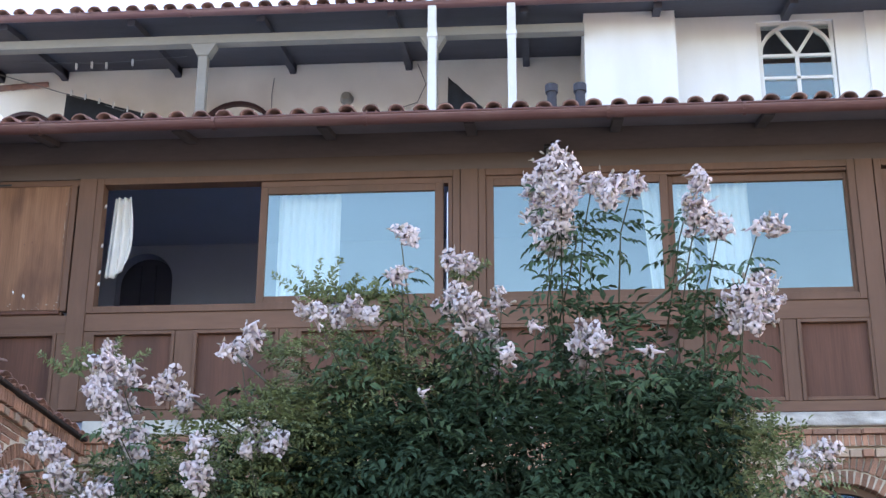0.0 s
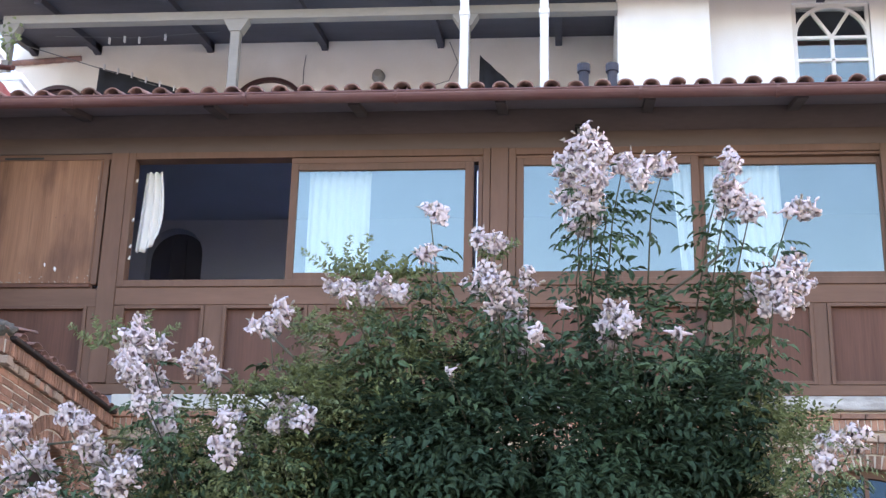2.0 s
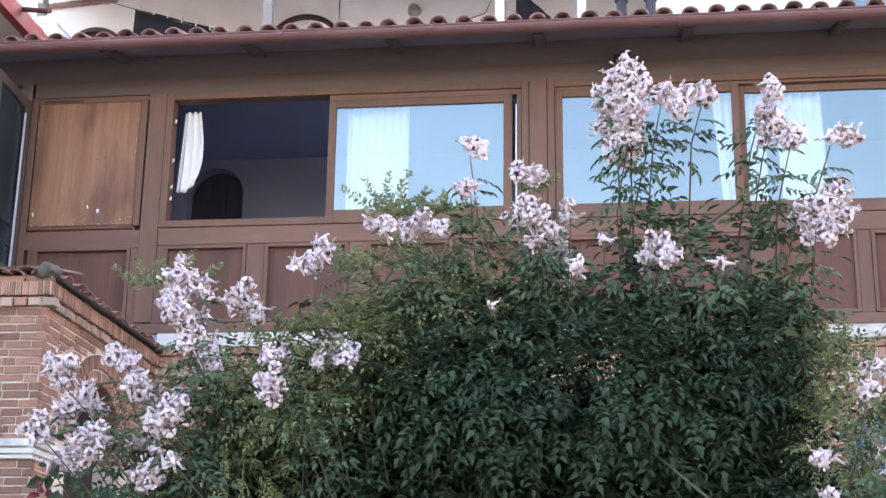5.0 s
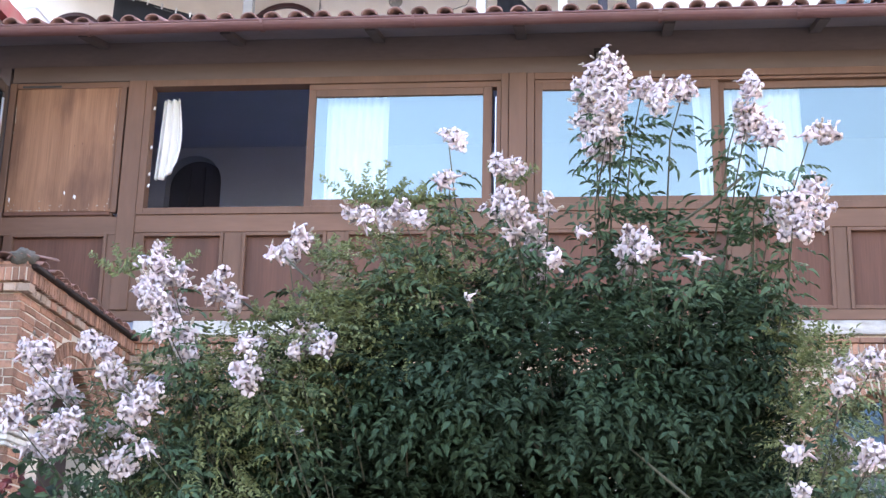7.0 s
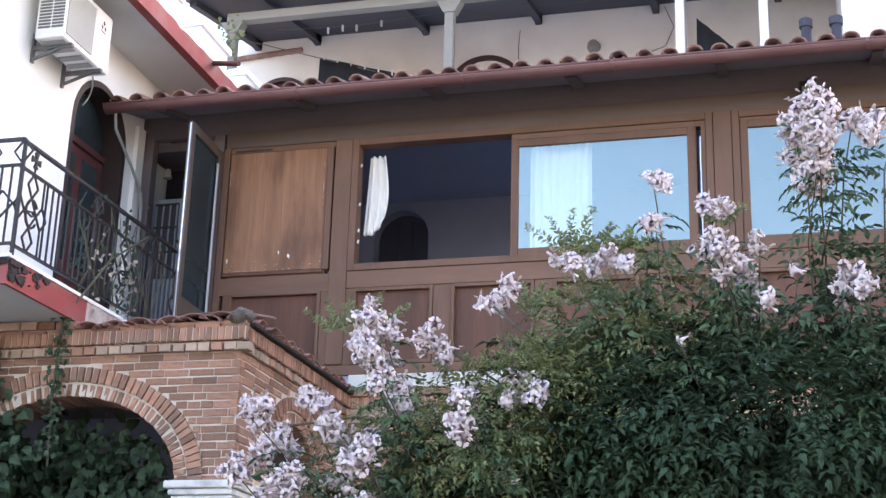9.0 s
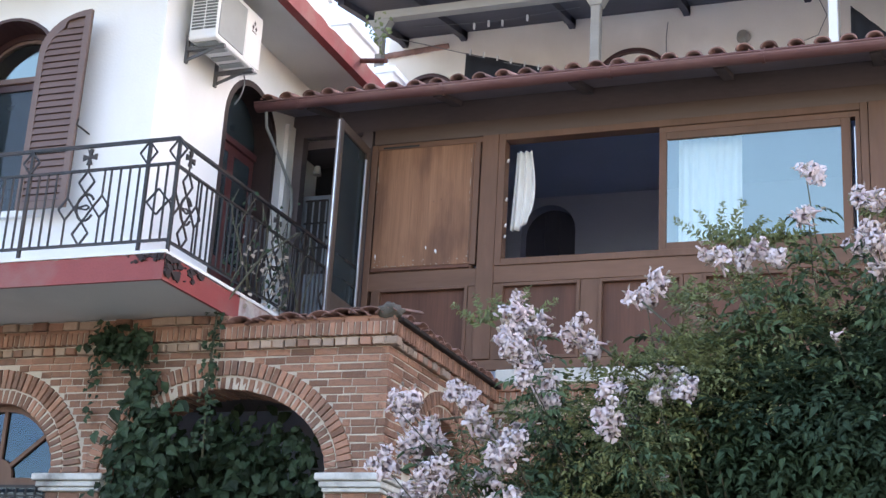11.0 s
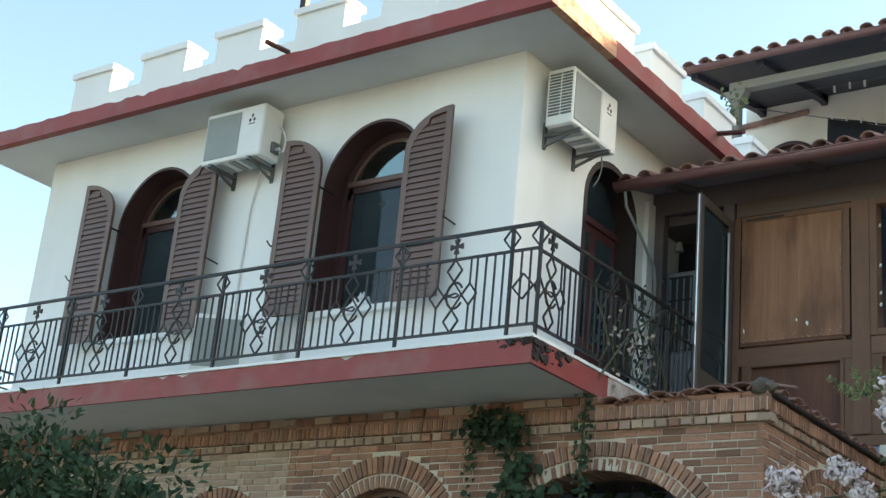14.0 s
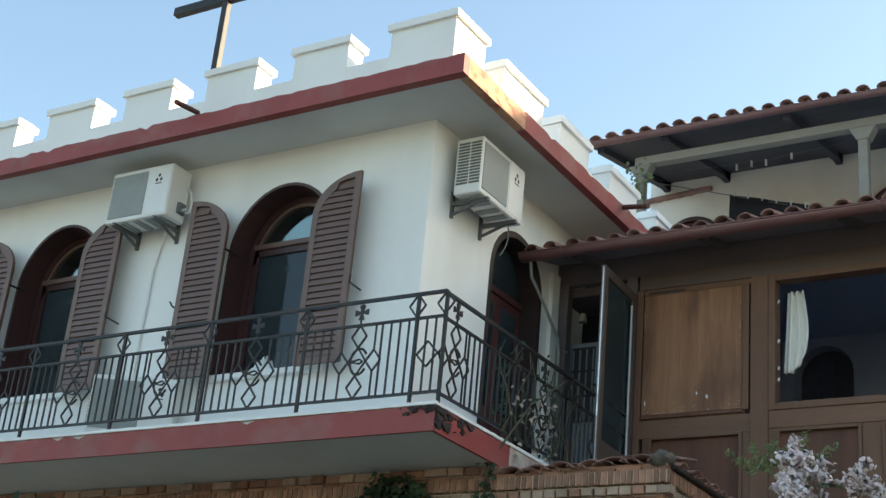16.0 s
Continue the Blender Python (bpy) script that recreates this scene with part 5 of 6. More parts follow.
part("cornice_bed", boxed(XK + .05, 7.0, YG - .034, YG + .011, 4.40, 4.50), MORTAR, gal_wall)
for i in range(52):
    gb.add(XK + .11 + i * .218, 4.53, .208, .05, 0, .075, .14, single=False)
gb.close()
tagged(part("sill_band", boxed(XK, -.4, YG - .05, YG + .1, 4.585, 4.725, bev=.012), STONE), "flaking white painted sill band", "sill", kind="structure")
BARE = mat("bare_sill_mortar", (0.36, 0.335, 0.31), 0.95, var=0.25, scale=7, fine=60, bump=0.6, stain=(0.66, 0.65, 0.62), stain_scale=5, stain_amt=0.9, stain_stretch=(.6, 1, 2))
tagged(part("sill_band_bare", boxed(-.4, 8.0, YG - .045, YG + .1, 4.587, 4.722, bev=.018), BARE), "weathered grey sill band with paint flakes", "sill", kind="structure")
# added panel closes the arch and paints its inner shade
sd_arch = part("arch_door", half_disc(bmesh.new(), side, 11.45, 3.35, .61, .61, .02, XK - .30, XK - .25), DOORSHADE, arcade_side, "near-black panel standing for the shade inside the arch")
# pillar caps
for x0, x1, y1 in ((-7.56, -6.86, YK + .42), (-4.90, XK + .06, YK + .45), (-12.05, -11.3, YK + .42), (-9.6, -8.68, YK + .05)):
    cap = thing("pillar_cap", ((x0 + x1) / 2, YK, 3.15), "white painted stone impost cap on a brick pillar", "pillar cap", "pillar caps")
    part("moulding", boxed(x0, x1, YK - .09, y1, 3.215, 3.275, bev=.014), STONE, cap)
    part("moulding", boxed(x0 + .03, x1 - .03, YK - .06, y1, 3.165, 3.213, bev=.012), STONE, cap)
    part("moulding", boxed(x0 + .05, x1 - .05, YK - .035, y1, 3.13, 3.163, bev=.008), STONE, cap)


def fan_window(c, s, r, y, wall):
    w = part("window", arch_band(bmesh.new(), front, c, s, r - .075, r - .075, r - .01, r - .01, y + .12, y + .2, foot=2.2), TIMBER, wall, "brown arched fanlight window")
    bm = bmesh.new()
    for d in (38, 90, 142):
        a = radians(d)
        bar(bm, (c + .12 * math.cos(a), y + .16, s + .12 * math.sin(a)), (c + (r - .05) * math.cos(a), y + .16, s + (r - .05) * math.sin(a)), .035, .05)
    half_disc(bm, front, c, s, .15, .15, s - .02, y + .13, y + .19, 10)
    box(bm, c - r + .05, c + r - .05, y + .13, y + .19, s - .09, s - .018)
    part("fan_frame", bm, TIMBER, w)
    part("pane", half_disc(bmesh.new(), front, c, s, r - .06, r - .06, s - .02, y + .158, y + .164), PANE_BLUE, w).visible_shadow = False
    part("lower_pane", boxed(c - r + .06, c + r - .06, y + .158, y + .164, 2.25, s - .085), PANE_DARK, w).visible_shadow = False
    # black sheet added for the darkness of the room behind
    part("room_dark", boxed(c - r, c + r, y + .34, y + .36, 2.2, s + r), BLACKCLOTH_SHADE, w)
    return w


def scroll_grille(c, r, y, wall):
    gr = part("window_grille", bmesh.new(), IRON, wall, "black iron window grille with scrolls")
    bm = bmesh.new()
    box(bm, c - r, c + r, y + .02, y + .045, 3.165, 3.19)
    box(bm, c - r, c + r, y + .02, y + .045, 3.09, 3.105)
    for i in range(13):
        x = c - r + .02 + (2 * r - .04) * i / 12
        box(bm, x - .006, x + .006, y + .025, y + .04, 2.2, 3.165)
    part("grille_frame", bm, IRON, gr)
    for i in range(6):
        x = c - r + .1 + i * (2 * r - .2) / 5
        for s in (-1, 1):
            pts = [(x + s * .035 + .03 * math.cos(t), y + .03, 2.98 + .05 * math.sin(t)) for t in [k * .5 for k in range(11)]]
            part("scroll", tube(bmesh.new(), pts, .006, 6), IRON, gr)


fan_window(-8.08, 3.285, .645, YK, arcade)
scroll_grille(-8.08, .62, YK, arcade)
fan_window(-10.12, 3.18, .50, YK, arcade)
fan_window(2.62, 3.42, .66, YG, gal_wall)

# tiled coping on the brick corner in front of the gallery
cop = thing("tiled_coping", (-5.0, 10.6, 4.55), "mossy terracotta tiles capping the brick corner", "tiles")
CS = math.tan(radians(9))
part("mortar_bed", boxed(XB + .3, XK + .03, YK - .02, YG - .02, 4.532, 4.56, bev=.006), BRICK, cop)
rng = random.Random(3)
tm = bpy.data.meshes.new("tile")
v, f = barrel(.095, .08, .42, CS)
tm.from_pydata(v, [], f)
tm.materials.append(TILE)
tm.polygons.foreach_set("use_smooth", [True] * len(f))
def coping_tile(x, y, z, rz, tilt=0.0, k=1.0):
    ob = new("tile", tm)
    hook(ob, cop)
    ob.matrix_basis = pose(x, y, z, tilt + rng.uniform(-2, 2), rng.uniform(-9, 9), rz + rng.uniform(-7, 7)) @ Matrix.Diagonal((k * 1.15, k, k * .62, 1))


for i in range(6):
    x = XB + .16 + i * .238
    coping_tile(x, YK - .10 + rng.uniform(-.02, .02), 4.53 + i * .008, 0, 1)
    coping_tile(x + .12, YK - .075, 4.525 + i * .008, 0, 1, .85)
    coping_tile(x + .05, YK + .12 + rng.uniform(-.04, .04), 4.575 + i * .012, rng.uniform(-12, 12), 3, .9)
for i in range(11):
    y = YK + .16 + i * .225
    coping_tile(XK + .115 + rng.uniform(-.025, .015), y, 4.55 + rng.uniform(-.008, .012), 90, -2, .85)
    coping_tile(XK + .09 + rng.uniform(-.02, .01), y + .11, 4.54, 90, -2, .8)
# black strip stands in for shade under the overhanging tiles
part("edge_bed", boxed(XK - .2, XK + .085, YK + .05, YG - .03, 4.52, 4.556, bev=.012), SCAB_SHADE, cop, "black strip standing for the shade under the tile edge")
t = bmesh.new()
bmesh.ops.create_icosphere(t, subdivisions=3, radius=1.0)
for v in t.verts:
    k = 1 + .35 * noise.noise(v.co * 2.3) + .12 * noise.noise(v.co * 7)
    v.co = Vector((XK - .03 + v.co.x * .105 * k, YK + .02 + v.co.y * .11 * k, 4.59 + v.co.z * .072 * k))
part("corner_lump", t, mat("mossy_mortar", (0.10, 0.09, 0.075), 0.95, var=0.4, scale=18, fine=90, bump=0.8, stain=(0.10, 0.09, 0.07), stain_scale=9, stain_amt=0.8), cop, "rounded lump of mossy mortar", smooth=True)

# ---- planting ----
class Foliage:
    """Collects many small leaves as one mesh."""
    def __init__(self, seed):
        self.rng, self.v, self.f, self.n = np.random.default_rng(seed), [], [], 0

    def leaflets(self, base, axis, normal, length, width, fold=0.25, droop=0.25):
        """Pointed leaves: arrays of bases, directions, face normals and lengths."""
        axis = axis / np.linalg.norm(axis, axis=1)[:, None]
        sidew = np.cross(axis, normal)
        sidew /= np.linalg.norm(sidew, axis=1)[:, None] + 1e-9
        nn = np.cross(sidew, axis)
        L, W = length[:, None], width[:, None]
        p0 = base
        p1 = base + axis * L * .35 + sidew * W * .5 + nn * W * fold
        p2 = base + axis * L * .35 - sidew * W * .5 + nn * W * fold
        p3 = base + axis * L * .38
        p4 = base + axis * L * .72 + sidew * W * .33 + nn * (W * fold * .6 - L * droop * .3)
        p5 = base + axis * L * .72 - sidew * W * .33 + nn * (W * fold * .6 - L * droop * .3)
        p6 = base + axis * L - nn * L * droop
        k = len(base)
        self.v.append(np.stack([p0, p1, p2, p3, p4, p5, p6], 1).reshape(-1, 3))
        o = self.n + np.arange(k)[:, None] * 7
        for q in ((0, 3, 1), (0, 2, 3), (1, 3, 6, 4), (3, 2, 5, 6)):
            self.f += (o + np.array(q)).tolist()
        self.n += 7 * k

    def pinnate(self, base, axis, length, pairs=4, size=0.042):
        """Feathered leaves: pairs of leaflets and one at the tip."""
        r, k = self.rng, len(base)
        axis = axis / np.linalg.norm(axis, axis=1)[:, None]
        up = np.tile([0.0, -0.35, 1.0], (k, 1)) + r.normal(0, .35, (k, 3))
        sidew = np.cross(axis, up)
        sidew /= np.linalg.norm(sidew, axis=1)[:, None] + 1e-9
        nn = np.cross(sidew, axis)
        for j in range(pairs):
            g = (j + .8) / (pairs + .6)
            at = base + axis * (length * g)[:, None] - nn * (length * g * g * .22)[:, None]
            for s in (-1, 1):
                d = axis * .55 + sidew * s + nn * r.uniform(-.35, .1, (k, 1))
                sc = size * r.uniform(.7, 1.2, k) * (1 - .25 * abs(g - .5))
                self.leaflets(at, d, nn + r.normal(0, .2, (k, 3)), sc, sc * .46)
        at = base + axis * length[:, None] - nn * (length * .22)[:, None]
        sc = size * r.uniform(.9, 1.4, k)
        self.leaflets(at, axis - nn * .3, nn, sc, sc * .46)

    def make(self, name, m, parent, label=""):
        return tagged(part(name, (np.concatenate(self.v).tolist(), self.f), m, parent, label), kind="stuff")


def shell_points(rng, c, r, n, low=-0.9):
    """Points in the outer part of an ellipsoid, and their outward directions."""
    d = rng.normal(0, 1, (n * 2, 3))
    d /= np.linalg.norm(d, axis=1)[:, None]
    d = d[d[:, 2] > low][:n]
    g = rng.uniform(.35, 1.08, len(d)) ** .6
    return np.array(c) + d * np.array(r) * g[:, None], d


def crown(fol, blobs, density, leaf_len, size, pairs=4, lift=-.2):
    for x, z, rx, rz, ry, y in blobs:
        n = int(density * (rx * rz + rx * ry + ry * rz) * 4)
        p, d = shell_points(fol.rng, (x, y, z), (rx, ry, rz), n)
        a = d + fol.rng.normal(0, .55, d.shape) + np.array([0, -.2, lift])
        fol.pinnate(p, a, fol.rng.uniform(.7, 1.2, len(p)) * leaf_len, pairs, size)


shrub = thing("flowering_shrub", (-.4, 7.0, 0.0), "tall leafy shrub covered with pale pink trumpet flowers", "shrub")
bm = bmesh.new()
for k, (dx, dy) in enumerate(((0, 0), (.12, .1), (-.14, .05), (.05, -.12), (-.05, .14))):
    tube(bm, ((-.4 + dx, 7.0 + dy, -.05), (-.4 + dx * 2, 7.0 + dy * 2, .8), (-.4 + dx * 5, 6.95 + dy * 2, 1.7), (-.4 + dx * 8, 6.6 + dy, 2.6)), .05, 8, .02)
part("trunk", bm, STEM, shrub, "clump of grey-brown woody stems", smooth=True)
MAIN = [(-.14, 2.80, .74, .36, .42, 6.15), (.58, 2.95, .20, .26, .25, 6.2), (0.0, 2.35, .92, .5, .5, 6.75), (.62, 2.55, .22, .34, .35, 6.5), (-1.12, 2.45, .55, .38, .4, 6.5)]
MAIN += [(-.75, 2.80, .36, .30, .35, 6.2), (.75, 1.95, .5, .5, .4, 6.9), (-1.85, 2.1, .5, .4, .4, 6.7), (-.6, 1.6, 1.5, .6, .5, 7.0), (-.3, 2.6, .9, .3, .3, 6.9), (-.7, 2.2, .8, .35, .25, 7.2), (-1.5, 2.45, .5, .3, .25, 6.9)]
LOOSE = [(.24, 3.32, .17, .22, .2, 6.15), (.62, 3.34, .10, .26, .12, 6.15), (.12, 3.54, .06, .12, .08, 6.1), (-.2, 3.22, .26, .16, .2, 6.2), (.7, 3.1, .14, .16, .15, 6.2), (-.75, 3.12, .42, .2, .25, 6.2), (.36, 3.08, .3, .16, .2, 6.2), (-1.35, 2.8, .3, .2, .2, 6.2)]
fol = Foliage(21)
crown(fol, [b for b in MAIN if b[1] > 2.7], 440, .16, .050)
crown(fol, [b for b in MAIN if b[1] <= 2.7], 400, .17, .052, 4, .55)
fol.make("foliage", LEAF, shrub, "dense dark green feathered leaves")
fol = Foliage(25)
crown(fol, LOOSE, 190, .15, .054)
fol.make("loose_foliage", LEAF_MID, shrub, "looser mid-green leafy shoots")
PALE = [(-1.4, 2.75, .26, .2, .2, 6.0), (-1.15, 3.0, .26, .16, .15, 6.0), (-.85, 2.95, .3, .16, .15, 6.05), (1.0, 2.8, .16, .18, .12, 6.0), (-.72, 3.16, .30, .15, .12, 6.05), (-1.08, 3.05, .22, .14, .12, 6.05), (-.95, 3.30, .26, .18, .2, 6.15), (-.55, 3.38, .24, .16, .2, 6.15), (-1.62, 2.80, .38, .22, .25, 6.15), (-1.2, 2.88, .26, .22, .25, 6.15),
        (.86, 2.92, .11, .14, .12, 6.1), (.97, 2.58, .2, .2, .2, 6.1), (1.2, 2.3, .22, .2, .2, 6.1), (-2.0, 2.68, .22, .17, .2, 6.15), (-1.75, 2.4, .36, .22, .3, 6.15)]
fol = Foliage(22)
crown(fol, PALE, 330, .11, .028, 5)
fol.make("young_foliage", LEAF_PALE, shrub, "finer yellow-green young leaves")

def flower_cluster(x, y, z, r, seed):
    """A loose head of five-lobed trumpets on short tubes, with calyces and buds between them."""
    rng = np.random.default_rng(seed)
    vs, fs, mi = [], [], []
    def petal_face(idx, m):
        fs.append(idx)
        mi.append(m)
    n = max(1, int(18 * (r / .085) ** 1.8))
    for i in range(n):
        d = rng.normal(0, 1, 3)
        d /= np.linalg.norm(d)
        c = Vector((x, y, z)) + Vector(d * np.array((r, r * .7, r)) * (rng.uniform(.05, 1.0) ** .5 if n > 1 else 0))
        face = Vector((d[0] * .9 + rng.normal(0, .5), d[1] * .5 - .30 + rng.normal(0, .35), d[2] * .6 + rng.normal(0, .4) - .05)).normalized()
        u = face.orthogonal().normalized()
        w = face.cross(u)
        s = rng.uniform(.022, .031)
        turn = rng.uniform(0, 6.28)
        rings = []
        for back, rad in ((2.3, .10), (1.3, .24), (.55, .42), (0, .50)):
            rings.append(len(vs))
            sag = Vector((0, 0, .35 * s * (back / 2.3) ** 2))
            for k in range(10):
                a = 2 * math.pi * k / 10 + turn
                vs.append(tuple(c - face * s * back - sag + (u * math.cos(a) + w * math.sin(a)) * s * rad))
        for a, b in zip(rings, rings[1:]):
            for k in range(10):
                petal_face((a + k, a + (k + 1) % 10, b + (k + 1) % 10, b + k), 0 if a != rings[0] else 1)
        petal_face(tuple(rings[2] + k for k in range(10)), 1)
        o = rings[3]
        for k in range(5):
            a0 = 2 * math.pi * (2 * k + .5) / 10 + turn
            L, curl = rng.uniform(.7, 1.0), rng.uniform(-.6, .3)
            b = len(vs)
            for da, rr, hh in ((-.50, .80, .05), (0, .86, .14), (.50, .80, .05), (-.56, .6 + .55 * L, curl * .45), (-.26, .5 + .75 * L, curl), (0, .5 + .66 * L, curl * .7), (.27, .5 + .77 * L, curl * .9), (.56, .6 + .52 * L, curl * .5)):
                j = rng.normal(0, .05)
                vs.append(tuple(c + (u * math.cos(a0 + da) + w * math.sin(a0 + da)) * s * rr + face * s * (hh + j)))
            p, q = o + 2 * k, o + (2 * k + 1) % 10
            for f in ((p, b, b + 1), (p, b + 1, q), (q, b + 1, b + 2), (b, b + 3, b + 4, b + 1), (b + 1, b + 4, b + 5), (b + 1, b + 5, b + 6), (b + 1, b + 6, b + 7, b + 2)):
                petal_face(f, 0)
        e = c - face * s * 2.2
        g = e - face * s * .9
        k0 = len(vs)
        vs += [tuple(g)] + [tuple(e + (u * math.cos(t) + w * math.sin(t)) * s * .24) for t in (0, 1.57, 3.14, 4.71)]
        for k in range(4):
            petal_face((k0, k0 + 1 + k, k0 + 1 + (k + 1) % 4), 2)
    for i in range(int(n * 1.3)):
        d = rng.normal(0, 1, 3)
        d /= np.linalg.norm(d)
        c = Vector((x, y, z)) + Vector(d * np.array((r * .8, r * .6, r * .9)) * rng.uniform(.2, 1.1))
        ax = Vector((d[0], d[1] - .2, d[2] + .5)).normalized()
        u = ax.orthogonal().normalized()
        w = ax.cross(u)
        L = rng.uniform(.018, .034)
        o = len(vs)
        for t, rad in ((0, .1), (.35, .17), (.75, .24)):
            vs += [tuple(c + ax * L * t + (u * math.cos(k * 1.2566) + w * math.sin(k * 1.2566)) * L * rad) for k in range(5)]
        vs.append(tuple(c + ax * L))
        m = 2 if i % 3 else 0
        for j in (0, 5):
            for k in range(5):
                petal_face((o + j + k, o + j + (k + 1) % 5, o + j + 5 + (k + 1) % 5, o + j + 5 + k), m)
        for k in range(5):
            petal_face((o + 10 + k, o + 10 + (k + 1) % 5, o + 15), m)
    ob = part("flower_head", (vs, fs), [PETAL, THROAT, BUD], shrub)
    ob.data.polygons.foreach_set("material_index", mi)
    ob.data.polygons.foreach_set("use_smooth", [True] * len(fs))
    return tagged(ob, kind="stuff")


# x and height of the flower heads on the crown's face, and their radius
HEADS_A = [(0.08, 4.22, 0.077), (0.02, 4.11, 0.102), (0.13, 4.09, 0.089), (-0.03, 4.03, 0.089), (0.09, 4.01, 0.076), (0.00, 3.92, 0.088), (0.08, 3.91, 0.075), (0.04, 3.82, 0.087), (0.23, 4.08, 0.063), (0.30, 4.09, 0.076), (0.41, 4.07, 0.064), (0.31, 4.01, 0.051), (0.69, 4.12, 0.031), (0.71, 4.06, 0.064), (0.69, 3.97, 0.076), (0.70, 3.91, 0.088), (0.78, 3.87, 0.063), (1.01, 3.87, 0.063), (0.95, 3.86, 0.030), (0.96, 3.59, 0.075), (0.86, 3.52, 0.099), (0.96, 3.50, 0.075), (0.84, 3.42, 0.049), (0.91, 3.44, 0.062), (0.77, 3.49, 0.050), (-0.58, 3.86, 0.055), (-0.63, 3.88, 0.030), (-0.65, 3.67, 0.045)]
HEADS_B = [(-0.62, 3.68, 0.030), (-0.40, 3.73, 0.045), (-0.34, 3.72, 0.050), (-0.30, 3.70, 0.030), (-0.35, 3.54, 0.062), (-0.43, 3.51, 0.049), (-0.32, 3.46, 0.074), (-0.26, 3.44, 0.061), (-0.18, 3.55, 0.049), (-0.38, 3.60, 0.062), (-0.23, 3.35, 0.061), (-0.16, 3.30, 0.049), (-0.22, 3.22, 0.036), (-0.03, 3.42, 0.029), (0.20, 3.37, 0.073), (0.15, 3.34, 0.049), (0.24, 3.34, 0.049), (0.17, 3.24, 0.061), (0.46, 3.31, 0.029), (-1.05, 3.53, 0.050), (-0.99, 3.49, 0.050), (-0.89, 3.47, 0.050), (-0.83, 3.52, 0.055), (-0.75, 3.49, 0.045), (-0.91, 3.53, 0.030), (-1.27, 3.41, 0.055), (-1.32, 3.33, 0.050), (-1.39, 3.34, 0.038)]
HEADS_C = [(-1.89, 3.35, 0.038), (-1.91, 3.26, 0.089), (-1.95, 3.19, 0.064), (-1.83, 3.22, 0.076), (-1.91, 3.12, 0.076), (-1.82, 3.09, 0.063), (-1.86, 3.01, 0.063), (-1.76, 2.99, 0.050), (-1.76, 2.90, 0.062), (-1.62, 3.18, 0.075), (-1.56, 3.10, 0.050), (-1.67, 3.19, 0.038), (-2.42, 2.89, 0.090), (-2.48, 2.88, 0.039), (-2.19, 2.93, 0.051), (-2.11, 2.89, 0.063), (-2.06, 2.81, 0.063), (-1.99, 2.74, 0.075), (-1.91, 2.68, 0.087), (-1.86, 2.74, 0.062), (-1.96, 2.64, 0.062), (-2.30, 2.75, 0.077), (-2.39, 2.69, 0.077), (-2.51, 2.61, 0.077), (-2.24, 2.70, 0.051), (-2.30, 2.54, 0.089), (-2.35, 2.47, 0.064), (-2.23, 2.59, 0.063)]
HEADS_D = [(-1.23, 2.96, 0.073), (-1.15, 2.91, 0.061), (-1.27, 2.90, 0.037), (-1.45, 2.91, 0.062), (-1.47, 2.81, 0.074), (-1.39, 2.79, 0.049), (-1.50, 2.94, 0.037), (-2.05, 2.56, 0.050), (-1.97, 2.52, 0.030), (-2.00, 2.42, 0.075), (-2.06, 2.43, 0.030), (-1.89, 2.47, 0.037), (-0.89, 3.08, 0.019), (-0.53, 3.13, 0.019), (-1.23, 2.56, 0.015), (0.81, 2.47, 0.048), (0.85, 2.48, 0.029), (1.07, 2.83, 0.073), (1.02, 2.76, 0.048), (1.16, 2.85, 0.061), (1.14, 2.48, 0.060), (1.03, 2.48, 0.036), (1.09, 2.44, 0.048), (0.83, 2.32, 0.036), (-2.43, 2.45, 0.026)]
HEADS = HEADS_A + HEADS_B + HEADS_C + HEADS_D
rng = random.Random(8)
fol = Foliage(23)
for i, (x, z, r) in enumerate(HEADS):
    k = 1 + .035 * math.sin(i * 2.7)
    at = Vector((x * k, 5.85 * k, 1.6 + (z - 1.6) * k))
    flower_cluster(at.x, at.y, at.z, r * k * 1.06, i)
    if i % 2 and r > .03 and z > 3.1:
        continue
    if x < -1.3:
        root = Vector((x * .55 - .5 + rng.uniform(-.2, .2), 6.1, z - .75 + .1 * (x + 1.3)))
    else:
        root = Vector((x * .85 + rng.uniform(-.05, .05), 6.1, z - rng.uniform(.5, .8)))
    mid = root.lerp(at, .55) + Vector((rng.uniform(-.05, .05), .02, rng.uniform(0, .06)))
    pts = [root, root.lerp(mid, .6), mid, mid.lerp(at, .6), at]
    part("stem", tube(bmesh.new(), pts, .0045, 6, .0025), STEM, shrub, smooth=True)
    ts = np.array([-.3, -.1, .1, .3, .5]) if z - r > 3.2 or x < -1.3 else np.array([.3, .55])
    base = np.array([list(mid.lerp(at, t)) for t in np.repeat(ts, 2)])
    sg = np.tile([1.0, -1.0], len(ts))
    ax = np.stack([sg * 1.0, np.full(len(sg), -.25), np.full(len(sg), -.15)], 1) + fol.rng.normal(0, .3, (len(sg), 3))
    fol.pinnate(base, ax, fol.rng.uniform(.06, .13, len(sg)), 3, .05)
fol.make("stem_leaves", LEAF_MID, shrub)
